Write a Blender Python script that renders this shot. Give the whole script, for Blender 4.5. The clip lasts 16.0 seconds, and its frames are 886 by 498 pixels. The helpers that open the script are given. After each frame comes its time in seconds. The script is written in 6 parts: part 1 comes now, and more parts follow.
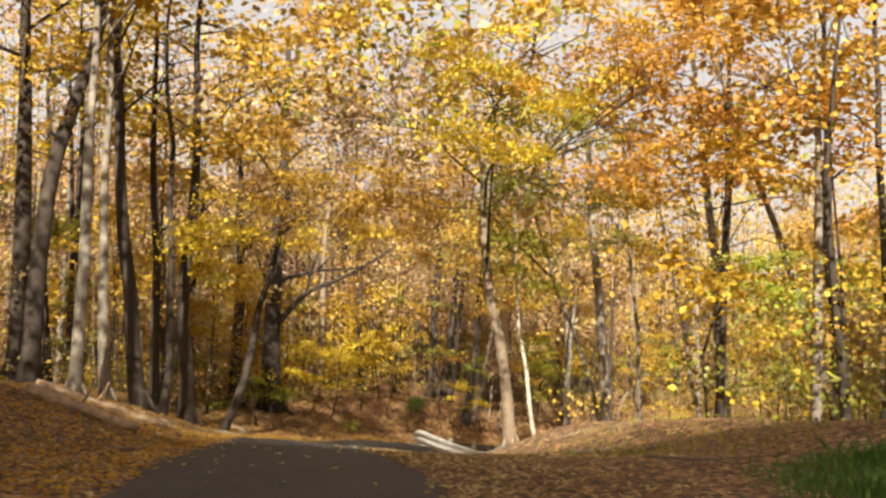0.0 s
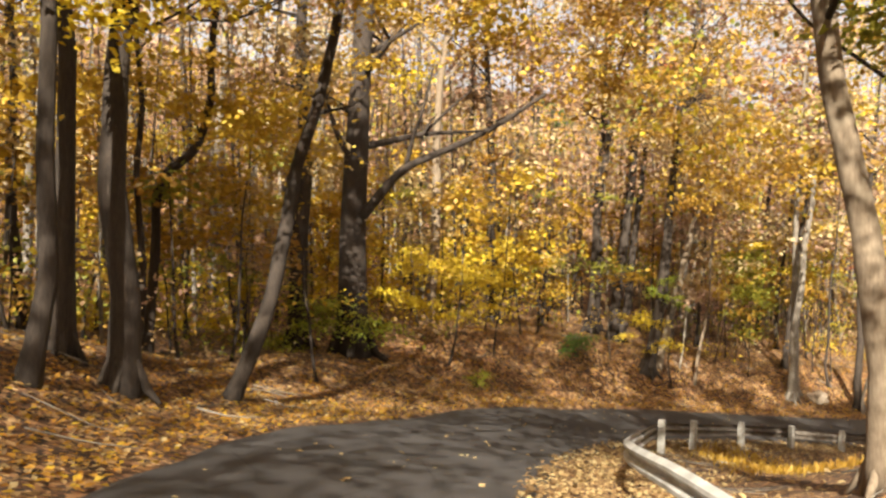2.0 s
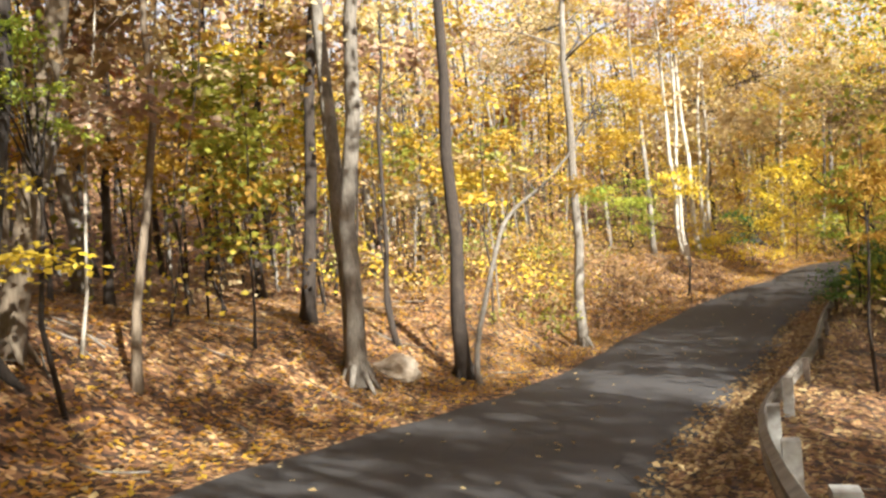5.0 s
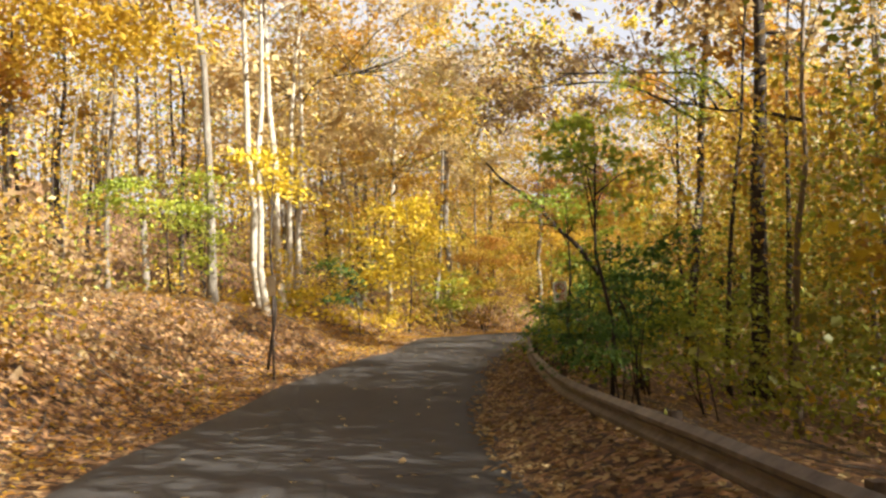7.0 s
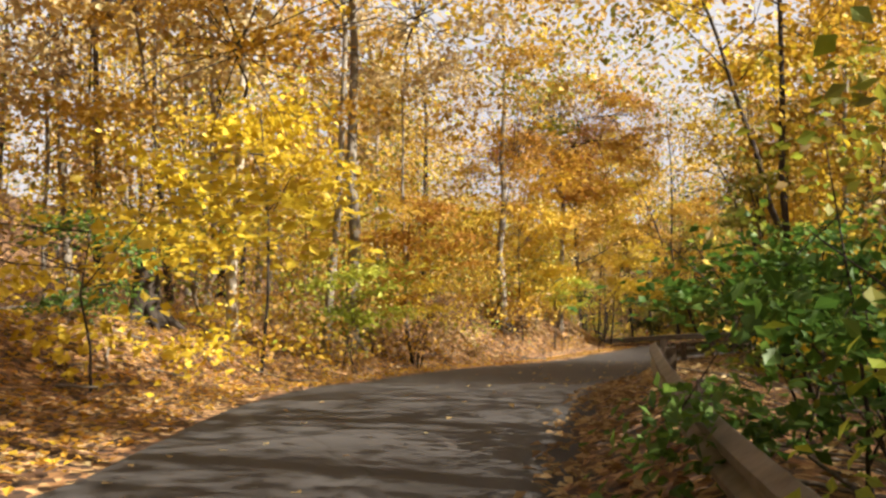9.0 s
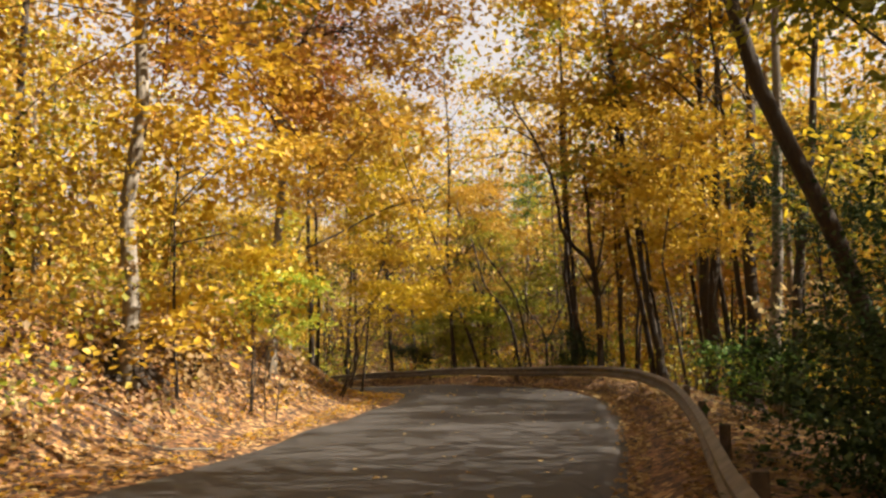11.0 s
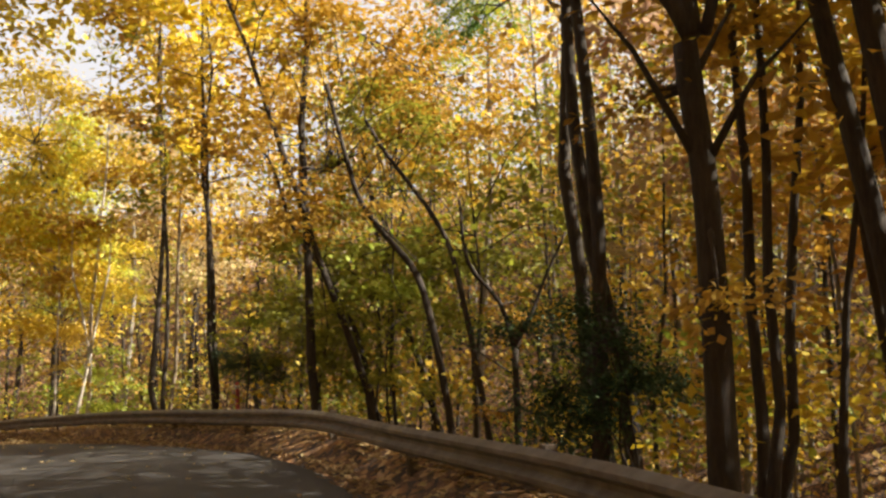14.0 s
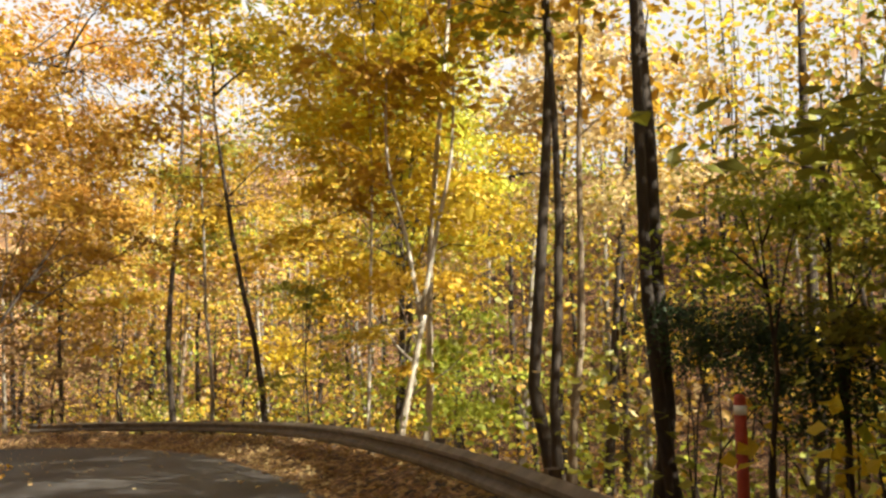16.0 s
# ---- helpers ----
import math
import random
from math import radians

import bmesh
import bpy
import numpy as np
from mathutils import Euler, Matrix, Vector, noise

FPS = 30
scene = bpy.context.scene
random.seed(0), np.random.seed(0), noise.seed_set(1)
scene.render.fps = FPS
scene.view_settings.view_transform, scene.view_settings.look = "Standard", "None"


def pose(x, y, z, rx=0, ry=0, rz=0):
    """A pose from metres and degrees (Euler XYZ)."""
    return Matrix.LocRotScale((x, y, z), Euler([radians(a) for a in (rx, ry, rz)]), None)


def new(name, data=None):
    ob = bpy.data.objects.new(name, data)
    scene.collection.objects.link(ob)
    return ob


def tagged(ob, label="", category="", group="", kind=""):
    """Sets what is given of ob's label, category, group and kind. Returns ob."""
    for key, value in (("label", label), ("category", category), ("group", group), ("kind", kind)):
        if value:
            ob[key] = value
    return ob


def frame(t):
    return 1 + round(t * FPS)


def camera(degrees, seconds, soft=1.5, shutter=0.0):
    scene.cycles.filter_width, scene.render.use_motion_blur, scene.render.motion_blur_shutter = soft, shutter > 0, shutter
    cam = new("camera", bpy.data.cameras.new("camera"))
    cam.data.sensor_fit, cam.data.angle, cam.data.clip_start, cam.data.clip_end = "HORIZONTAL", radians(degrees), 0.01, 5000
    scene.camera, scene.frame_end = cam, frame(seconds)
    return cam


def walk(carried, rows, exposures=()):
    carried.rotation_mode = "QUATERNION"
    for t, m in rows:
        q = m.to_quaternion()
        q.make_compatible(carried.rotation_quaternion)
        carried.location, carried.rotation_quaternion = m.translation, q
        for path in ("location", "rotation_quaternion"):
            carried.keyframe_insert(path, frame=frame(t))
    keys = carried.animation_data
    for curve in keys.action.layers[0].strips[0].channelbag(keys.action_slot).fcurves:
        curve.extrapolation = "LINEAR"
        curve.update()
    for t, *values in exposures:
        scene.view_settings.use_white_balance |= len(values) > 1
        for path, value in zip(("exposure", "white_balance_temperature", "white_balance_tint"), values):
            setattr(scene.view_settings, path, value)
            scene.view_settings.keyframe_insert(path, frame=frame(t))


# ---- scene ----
cam = camera(53.4, 16.0, soft=2.6)
PATH = [
    (0.0, pose(0.000, -0.000, 1.350, 94.39, -0.80, -0.00)),
    (0.5, pose(-0.155, 5.069, 1.238, 94.03, -1.55, 4.38)),
    (1.0, pose(-0.618, 9.792, 0.958, 92.73, -1.83, 6.91)),
    (1.5, pose(-1.153, 13.861, 0.582, 90.81, -1.53, 7.84)),
    (2.0, pose(-1.655, 17.099, 0.175, 89.51, -1.23, 8.46)),
    (2.5, pose(-1.942, 21.705, -0.494, 90.11, 0.11, 7.20)),
    (3.0, pose(-2.157, 26.591, -1.177, 89.96, 2.31, 4.76)),
    (3.5, pose(-2.098, 30.631, -1.838, 88.13, 4.69, 0.23)),
    (4.0, pose(-1.641, 34.717, -2.521, 87.03, 5.34, -7.77)),
    (4.5, pose(-0.799, 39.043, -3.163, 87.73, 4.53, -19.50)),
    (5.0, pose(1.025, 42.848, -3.817, 89.01, 4.63, -31.14)),
    (5.2, pose(1.890, 44.316, -4.047, 89.24, 4.31, -36.14)),
    (5.6, pose(3.683, 47.134, -4.547, 89.62, 3.77, -41.69)),
    (6.0, pose(5.938, 49.618, -5.017, 90.59, 3.04, -47.50)),
    (6.4, pose(8.584, 51.851, -5.430, 91.87, 2.30, -52.89)),
    (6.8, pose(11.551, 53.919, -5.757, 93.21, 1.69, -57.19)),
    (7.3, pose(15.600, 56.400, -6.000, 94.55, 1.35, -60.00)),
    (7.5, pose(17.276, 57.392, -6.051, 95.38, 1.28, -60.18)),
    (7.7, pose(18.957, 58.378, -6.108, 96.03, 1.12, -60.02)),
    (8.0, pose(21.493, 59.835, -6.174, 96.24, 1.84, -59.53)),
    (8.2, pose(23.125, 60.768, -6.215, 95.94, 1.90, -59.53)),
    (8.6, pose(26.399, 62.548, -6.202, 95.34, 1.68, -61.13)),
    (9.0, pose(29.597, 64.081, -6.045, 95.06, 1.18, -63.37)),
    (9.4, pose(32.787, 65.391, -5.828, 95.00, 0.61, -65.99)),
    (9.8, pose(36.036, 66.502, -5.634, 95.05, 0.20, -68.75)),
    (10.3, pose(40.283, 67.648, -5.550, 95.12, 0.26, -72.00)),
    (10.5, pose(42.038, 68.058, -5.571, 95.33, 0.63, -73.83)),
    (11.0, pose(46.428, 68.835, -5.707, 96.10, 1.42, -79.26)),
    (11.5, pose(50.815, 69.168, -5.767, 96.37, 2.49, -84.95)),
    (12.0, pose(54.599, 69.314, -5.802, 96.49, 3.02, -88.86)),
    (12.5, pose(58.296, 68.956, -5.861, 96.77, 2.94, -89.23)),
    (13.0, pose(62.265, 69.098, -5.865, 97.48, 2.59, -88.25)),
    (13.5, pose(65.895, 69.481, -5.786, 97.75, 1.66, -85.29)),
    (14.0, pose(69.403, 70.093, -5.741, 96.18, 1.70, -79.74)),
    (14.5, pose(72.690, 70.865, -5.754, 95.52, 0.56, -72.79)),
    (15.0, pose(76.051, 72.293, -5.822, 96.03, 0.54, -66.00)),
    (15.5, pose(79.166, 74.158, -5.943, 96.19, 0.96, -59.42)),
    (16.0, pose(82.295, 76.199, -5.995, 95.50, 0.75, -52.43)),
]
# the clip's own exposure drifts as the woods open and close
walk(cam, PATH, [(0.0, 1.56, 7000, 10), (1.5, 1.62, 7000, 10), (2.5, 1.86, 6350, 10), (4.0, 1.95, 5850, 8), (5.0, 1.88, 6000, 8), (7.5, 1.77, 6500, 8), (8.2, 1.76, 6500, 9),
                 (10.3, 1.48, 7100, 11), (11.2, 1.66, 7100, 11), (12.5, 1.84, 7000, 11), (13.2, 1.88, 6900, 10), (14.0, 1.80, 6800, 8), (15.3, 1.96, 6700, 5), (16.0, 1.90, 6800, 5)])

# ---- world and sun ----
SUN_BEARING, SUN_HEIGHT = 182.0, 34.0
world = bpy.data.worlds.new("sky")
scene.world = world
world.use_nodes = True
wn = world.node_tree.nodes
sky = wn.new("ShaderNodeTexSky")
sky.sky_type, sky.sun_disc = "NISHITA", False
sky.sun_elevation, sky.sun_rotation = radians(SUN_HEIGHT), radians(-SUN_BEARING)
sky.air_density, sky.dust_density, sky.ozone_density = 1.0, 9.0, 0.2
world.node_tree.links.new(sky.outputs[0], wn["Background"].inputs[0])
wn["Background"].inputs[1].default_value = 0.05
sun = new("sun", bpy.data.lights.new("sun", "SUN"))
sun.data.energy, sun.data.angle, sun.data.color = 5.0, radians(0.6), (1.0, 0.955, 0.84)
sun.matrix_world = pose(0, 0, 40, 90 - SUN_HEIGHT, 0, SUN_BEARING + 180)


# ---- the lie of the land: one road axis, and heights that follow from it ----
AXIS = [(1.2, -32.0, 0.1), (0.6, -16.0, 0.05),
        (0.0, -0.0, -0.10), (-0.2, 5.1, -0.21), (-0.6, 9.8, -0.49), (-1.2, 13.9, -0.87), (-1.9, 21.7, -1.94), (-2.2, 26.6, -2.63), 
        (-2.1, 30.6, -3.29), (-1.6, 34.7, -3.97), (-0.8, 39.0, -4.61), (1.0, 42.8, -5.27), (3.7, 47.1, -6.00), (8.6, 51.9, -6.88), 
        (15.6, 56.4, -7.45), (21.5, 59.8, -7.62), (26.4, 62.5, -7.65), (32.8, 65.4, -7.28), (40.3, 67.6, -7.00), (46.4, 68.8, -7.16), 
        (50.8, 69.2, -7.22), (58.3, 69.0, -7.31), (65.9, 69.5, -7.24), (72.7, 70.9, -7.20), (79.2, 74.2, -7.39), (82.3, 76.2, -7.44),
        (84.6, 78.4, -7.58), (87.8, 82.2, -7.80), (91.0, 86.8, -8.15), (94.0, 92.0, -8.6), (96.4, 97.5, -9.1), (97.0, 104.0, -9.55),
        (94.0, 112.0, -10.0)]


def spline(points, n):
    p = np.array(points, float)
    p = np.vstack([2 * p[0] - p[1], p, 2 * p[-1] - p[-2]])
    t = (np.arange(n) / n)[:, None]
    out = [0.5 * (2 * b + (c - a) * t + (2 * a - 5 * b + 4 * c - d) * t ** 2 + (3 * b - a - 3 * c + d) * t ** 3)
           for a, b, c, d in zip(p, p[1:], p[2:], p[3:])]
    return np.vstack(out + [p[-2:-1]])


AX = spline(AXIS, 14)
AX_S = np.r_[0, np.cumsum(np.hypot(*np.diff(AX[:, :2], axis=0).T))]
AX_T = np.gradient(AX[:, :2], axis=0)
AX_T /= np.linalg.norm(AX_T, axis=1)[:, None]


def along(knots, s):
    return np.interp(s, knots[0::2], knots[1::2])


# stations along the road, each with its value there
LEFT_EDGE = [0, 3.0, 44, 3.0, 56, 3.7, 63, 4.5, 68, 4.2, 76, 4.2, 84, 3.7, 93, 3.5, 104, 4.6, 112, 4.5, 118, 3.8, 126, 5.2, 136, 6.0, 146, 5.6, 156, 4.2, 170, 3.8, 230, 3.4]
RIGHT_EDGE = [0, -0.9, 46, -0.7, 58, -0.3, 66, -0.2, 72, -0.6, 85, -1.1, 98, -0.9, 108, -0.3, 120, -0.2, 140, -0.5, 152, -1.0, 165, -1.4, 176, -0.9, 230, -1.0]
RAIL = [50, -3.4, 52, -2.7, 56, -1.75, 61, -1.3, 68, -1.4, 74, -1.45, 78, -1.6, 84, -2.15, 98, -2.1, 103, -1.65, 107, -1.5, 110, -1.25, 113, -0.98, 129, -1.0, 140, -1.15, 147, -1.6, 152, -1.9, 157, -1.8, 164, -1.7, 173, -1.65, 179, -1.8, 190, -2.2, 230, -2.3]
BANK = [0, 1.0, 40, 1.0, 58, 1.3, 62, 1.15, 66, 0.75, 73.5, 0.7, 77.5, 2.0, 82, 2.0, 92, 1.6, 102, 1.9, 112, 2.0, 120, 1.4, 130, 1.3, 138, 1.9, 144, 2.4, 153, 2.3, 159, 1.4, 166, 0.8, 230, 0.8]
BERM = [0, 0.0, 70, 0.0, 84, 0.12, 98, 0.3, 230, 0.3]
CANT = [0, 0.0, 46, 0.0, 56, 0.08, 84, 0.08, 100, 0.0, 230, 0.0]
FALL = [0, 0.0, 74, 0.0, 84, 0.1, 96, 0.2, 110, 0.3, 230, 0.3]
RISE = [0, 0.2, 36, 0.3, 52, 1.0, 60, 1.3, 66, 1.0, 71, 0.2, 75, 0.0, 230, 0.0]


def smooth(x):
    x = np.clip(x, 0, 1)
    return x * x * (3 - 2 * x)


def station(x, y):
    """Station along the road, offset to its left and the road's height there."""
    x, y = np.atleast_1d(np.asarray(x, float)), np.atleast_1d(np.asarray(y, float))
    s, u, z = np.empty(len(x)), np.empty(len(x)), np.empty(len(x))
    for a in range(0, len(x), 4000):
        dx, dy = x[a:a + 4000, None] - AX[:, 0], y[a:a + 4000, None] - AX[:, 1]
        d2 = dx * dx + dy * dy
        i = d2.argmin(1)
        r = np.arange(len(i))
        vx, vy, tx, ty = dx[r, i], dy[r, i], AX_T[i, 0], AX_T[i, 1]
        ahead = vx * tx + vy * ty
        side = np.where(vx * -ty + vy * tx < 0, -1.0, 1.0)
        s[a:a + 4000], u[a:a + 4000] = AX_S[i] + ahead, side * np.sqrt(d2[r, i])
        near = np.interp(s[a:a + 4000], AX_S, AX[:, 2])
        w = 1 / (d2 + 9) ** 2
        far = (w * AX[:, 2]).sum(1) / w.sum(1)
        k = smooth((np.abs(u[a:a + 4000]) - 4) / 12)
        z[a:a + 4000] = near * (1 - k) + far * k
    return s, u, z


def wave(x, y):
    return (np.sin(x * 0.31 + 1.3 * np.sin(y * 0.17)) * np.sin(y * 0.27 + 0.9 * np.sin(x * 0.21))
            + 0.45 * np.sin(x * 0.83 + y * 0.41) * np.sin(y * 0.77 - x * 0.29) + 0.2 * np.sin(x * 2.1 + 1.7 * y) * np.sin(1.9 * y - 1.1 * x))


def ground(x, y):
    """Heights of the ground."""
    s, u, z = station(x, y)
    x, y = np.atleast_1d(np.asarray(x, float)), np.atleast_1d(np.asarray(y, float))
    z = z + along(CANT, s) * np.clip(u, -4, 5)
    left = u - along(LEFT_EDGE, s)
    right = -u + along(RAIL, s)
    h = along(BANK, s)
    up = h * smooth((left - 0.5) / 4.0) + 0.07 * np.clip(left - 3.5, 0, 60) + 0.34 * np.clip(left - 15, 0, 60)
    near = 1 - smooth((right - 24) / 22.0)
    down = -along(FALL, s) * np.clip(right - 0.7, 0, 16) * near + 0.5 * np.clip(right - 20, 0, 40)
    down = down + along(RISE, s) * smooth((right - 0.7) / 5.0) * near
    # leaves and soil heaped against the foot of the rail
    heap = along(BERM, s) * smooth((along(RIGHT_EDGE, s) - 0.15 - u) / np.maximum(along(RIGHT_EDGE, s) - along(RAIL, s) - 0.1, 0.3))
    rough = 0.16 * smooth((left - 0.6) / 2.5) + 0.12 * smooth((right - 0.6) / 2.5)
    return z + np.where(left > 0, up, 0) + np.where(right > 0, down, 0) + np.where(u < 0, heap, 0) + rough * wave(x, y)

# ---- materials ----
def material(name):
    m = bpy.data.materials.new(name)
    m.use_nodes = True
    m.node_tree.nodes.clear()
    return m, m.node_tree.nodes, m.node_tree.links


def ramp_node(nodes, stops):
    r = nodes.new("ShaderNodeValToRGB")
    while len(r.color_ramp.elements) < len(stops):
        r.color_ramp.elements.new(0.5)
    for e, (at, c) in zip(r.color_ramp.elements, stops):
        e.position, e.color = at, (*c, 1)
    return r


def noise_node(nodes, links, coords, scale, detail=4.0, rough=0.6):
    n = nodes.new("ShaderNodeTexNoise")
    n.inputs["Scale"].default_value, n.inputs["Detail"].default_value, n.inputs["Roughness"].default_value = scale, detail, rough
    links.new(coords, n.inputs["Vector"])
    return n


def leaf_material(name, stops, through_share=0.46):
    """Thin leaves: light is scattered back and let through; each leaf and each spray has its own shade."""
    m, nodes, links = material(name)
    geo, info = nodes.new("ShaderNodeNewGeometry"), nodes.new("ShaderNodeObjectInfo")
    # shade by the leaf, by the spray and by the bough that it hangs on
    bough = noise_node(nodes, links, geo.outputs["Position"], 0.8, 1.5, 0.5)
    wide = nodes.new("ShaderNodeMapRange")
    wide.inputs["From Min"].default_value, wide.inputs["From Max"].default_value = 0.3, 0.7
    wide.inputs["To Max"].default_value = 0.4
    links.new(bough.outputs[0], wide.inputs["Value"])
    part_share = nodes.new("ShaderNodeMath")
    part_share.operation = "MULTIPLY_ADD"
    part_share.inputs[1].default_value = 0.24
    links.new(info.outputs["Random"], part_share.inputs[0])
    links.new(wide.outputs[0], part_share.inputs[2])
    mix = nodes.new("ShaderNodeMath")
    mix.operation = "MULTIPLY_ADD"
    mix.inputs[1].default_value = 0.36
    links.new(geo.outputs["Random Per Island"], mix.inputs[0])
    links.new(part_share.outputs[0], mix.inputs[2])
    grey = 0.07 if name.split("_")[0] in ("blush", "peach", "rust", "crimson") else 0.015
    ramp = ramp_node(nodes, [(at, [0.80 * ((1 - grey) * c * (1.05 if i == 1 and name[:4] not in ("gold", "ambe", "yell", "oran") else 1.0) + grey * (0.3 * k[0] + 0.6 * k[1] + 0.1 * k[2])) for i, c in enumerate(k)]) for at, k in stops])
    links.new(mix.outputs[0], ramp.inputs[0])
    back, front, gloss = nodes.new("ShaderNodeBsdfDiffuse"), nodes.new("ShaderNodeBsdfTranslucent"), nodes.new("ShaderNodeBsdfGlossy")
    gloss.inputs["Roughness"].default_value = 0.55
    gloss.inputs["Color"].default_value = (0.9, 0.9, 0.85, 1)
    links.new(ramp.outputs[0], back.inputs[0])
    links.new(ramp.outputs[0], front.inputs[0])
    a, b = nodes.new("ShaderNodeMixShader"), nodes.new("ShaderNodeMixShader")
    a.inputs[0].default_value, b.inputs[0].default_value = through_share, 0.03
    links.new(back.outputs[0], a.inputs[1])
    links.new(front.outputs[0], a.inputs[2])
    links.new(a.outputs[0], b.inputs[1])
    links.new(gloss.outputs[0], b.inputs[2])
    out = nodes.new("ShaderNodeOutputMaterial")
    links.new(b.outputs[0], out.inputs[0])
    return m


LEAVES = {
    "gold": leaf_material("gold_leaves", [(0, (0.407, 0.228, 0.02)), (0.35, (0.64, 0.388, 0.03)), (0.75, (0.776, 0.547, 0.05)), (1, (0.854, 0.707, 0.12))]),
    "amber": leaf_material("amber_leaves", [(0, (0.291, 0.148, 0.02)), (0.4, (0.485, 0.262, 0.03)), (0.8, (0.64, 0.399, 0.04)), (1, (0.728, 0.524, 0.08))]),
    "yellow": leaf_material("yellow_leaves", [(0, (0.49, 0.33, 0.02)), (0.4, (0.75, 0.53, 0.03)), (0.8, (0.87, 0.68, 0.05)), (1, (0.92, 0.80, 0.15))]),
    "lemon": leaf_material("lemon_leaves", [(0, (0.533, 0.522, 0.06)), (0.5, (0.776, 0.76, 0.1)), (1, (0.873, 0.855, 0.28))]),
    "orange": leaf_material("orange_leaves", [(0, (0.349, 0.135, 0.03)), (0.4, (0.601, 0.30, 0.05)), (0.8, (0.737, 0.41, 0.05)), (1, (0.815, 0.593, 0.12))]),
    "rust": leaf_material("rust_leaves", [(0, (0.19, 0.095, 0.04)), (0.5, (0.36, 0.205, 0.085)), (1, (0.53, 0.35, 0.16))]),
    "crimson": leaf_material("crimson_leaves", [(0, (0.272, 0.057, 0.03)), (0.5, (0.485, 0.137, 0.06)), (1, (0.64, 0.319, 0.14))]),
    "peach": leaf_material("peach_leaves", [(0, (0.466, 0.26, 0.10)), (0.5, (0.66, 0.45, 0.20)), (1, (0.795, 0.66, 0.36))]),
    "olive": leaf_material("olive_leaves", [(0, (0.155, 0.148, 0.02)), (0.4, (0.291, 0.274, 0.03)), (0.8, (0.446, 0.41, 0.05)), (1, (0.601, 0.547, 0.08))]),
    "lime": leaf_material("lime_leaves", [(0, (0.175, 0.24, 0.03)), (0.4, (0.369, 0.42, 0.04)), (0.8, (0.582, 0.57, 0.07)), (1, (0.757, 0.741, 0.12))]),
    "green": leaf_material("green_leaves", [(0, (0.0388, 0.09, 0.02)), (0.5, (0.097, 0.2, 0.03)), (1, (0.233, 0.34, 0.06))]),
    "bigleaf": leaf_material("broad_leaves", [(0, (0.194, 0.28, 0.03)), (0.45, (0.407, 0.48, 0.05)), (1, (0.679, 0.665, 0.1))]),
    "pine": leaf_material("evergreen_leaves", [(0, (0.016, 0.034, 0.012)), (0.6, (0.04, 0.075, 0.022)), (1, (0.085, 0.13, 0.04))], 0.15),
    "blush": leaf_material("blush_leaves", [(0, (0.34, 0.16, 0.10)), (0.5, (0.53, 0.30, 0.20)), (1, (0.70, 0.52, 0.34))]),
}


def bark_material(name, dark, light, patch, patch_share=0.5, stretch=5.0):
    m, nodes, links = material(name)
    tc = nodes.new("ShaderNodeTexCoord")
    mp = nodes.new("ShaderNodeMapping")
    mp.inputs["Scale"].default_value = (stretch, stretch, 1.0)
    links.new(tc.outputs["Object"], mp.inputs[0])
    fine = noise_node(nodes, links, mp.outputs[0], 6.0, 6.0, 0.7)
    wide = noise_node(nodes, links, tc.outputs["Object"], 1.6, 3.0)
    ramp = ramp_node(nodes, [(0.3, dark), (0.7, light)])
    links.new(fine.outputs[0], ramp.inputs[0])
    pick = ramp_node(nodes, [(patch_share, (0, 0, 0)), (patch_share + 0.14, (1, 1, 1))])
    links.new(wide.outputs[0], pick.inputs[0])
    mix = nodes.new("ShaderNodeMix")
    mix.data_type = "RGBA"
    links.new(pick.outputs[0], mix.inputs["Factor"])
    links.new(ramp.outputs[0], mix.inputs["A"])
    tone = nodes.new("ShaderNodeMix")
    tone.data_type, tone.blend_type = "RGBA", "MULTIPLY"
    tone.inputs["Factor"].default_value = 0.6
    tone.inputs["A"].default_value = (*patch, 1)
    links.new(fine.outputs[0], tone.inputs["B"])
    links.new(tone.outputs["Result"], mix.inputs["B"])
    bump = nodes.new("ShaderNodeBump")
    bump.inputs["Strength"].default_value, bump.inputs["Distance"].default_value = 0.8, 0.03
    links.new(fine.outputs[0], bump.inputs["Height"])
    p = nodes.new("ShaderNodeBsdfPrincipled")
    p.inputs["Roughness"].default_value = 0.9
    links.new(mix.outputs["Result"], p.inputs["Base Color"])
    links.new(bump.outputs[0], p.inputs["Normal"])
    out = nodes.new("ShaderNodeOutputMaterial")
    links.new(p.outputs[0], out.inputs[0])
    return m


BARK = {
    "dark": bark_material("dark_bark", (0.016, 0.011, 0.008), (0.052, 0.036, 0.025), (0.088, 0.064, 0.046), 0.58),
    "oak": bark_material("oak_bark", (0.015, 0.0105, 0.0075), (0.050, 0.034, 0.024), (0.08, 0.058, 0.042), 0.6),
    "pale": bark_material("pale_bark", (0.085, 0.069, 0.054), (0.235, 0.20, 0.158), (0.37, 0.325, 0.27), 0.52),
    "tan": bark_material("tan_bark", (0.11, 0.078, 0.051), (0.235, 0.178, 0.12), (0.29, 0.225, 0.155), 0.55),
    "birch": bark_material("white_bark", (0.20, 0.165, 0.125), (0.50, 0.44, 0.355), (0.64, 0.585, 0.50), 0.5, 2.0),
}


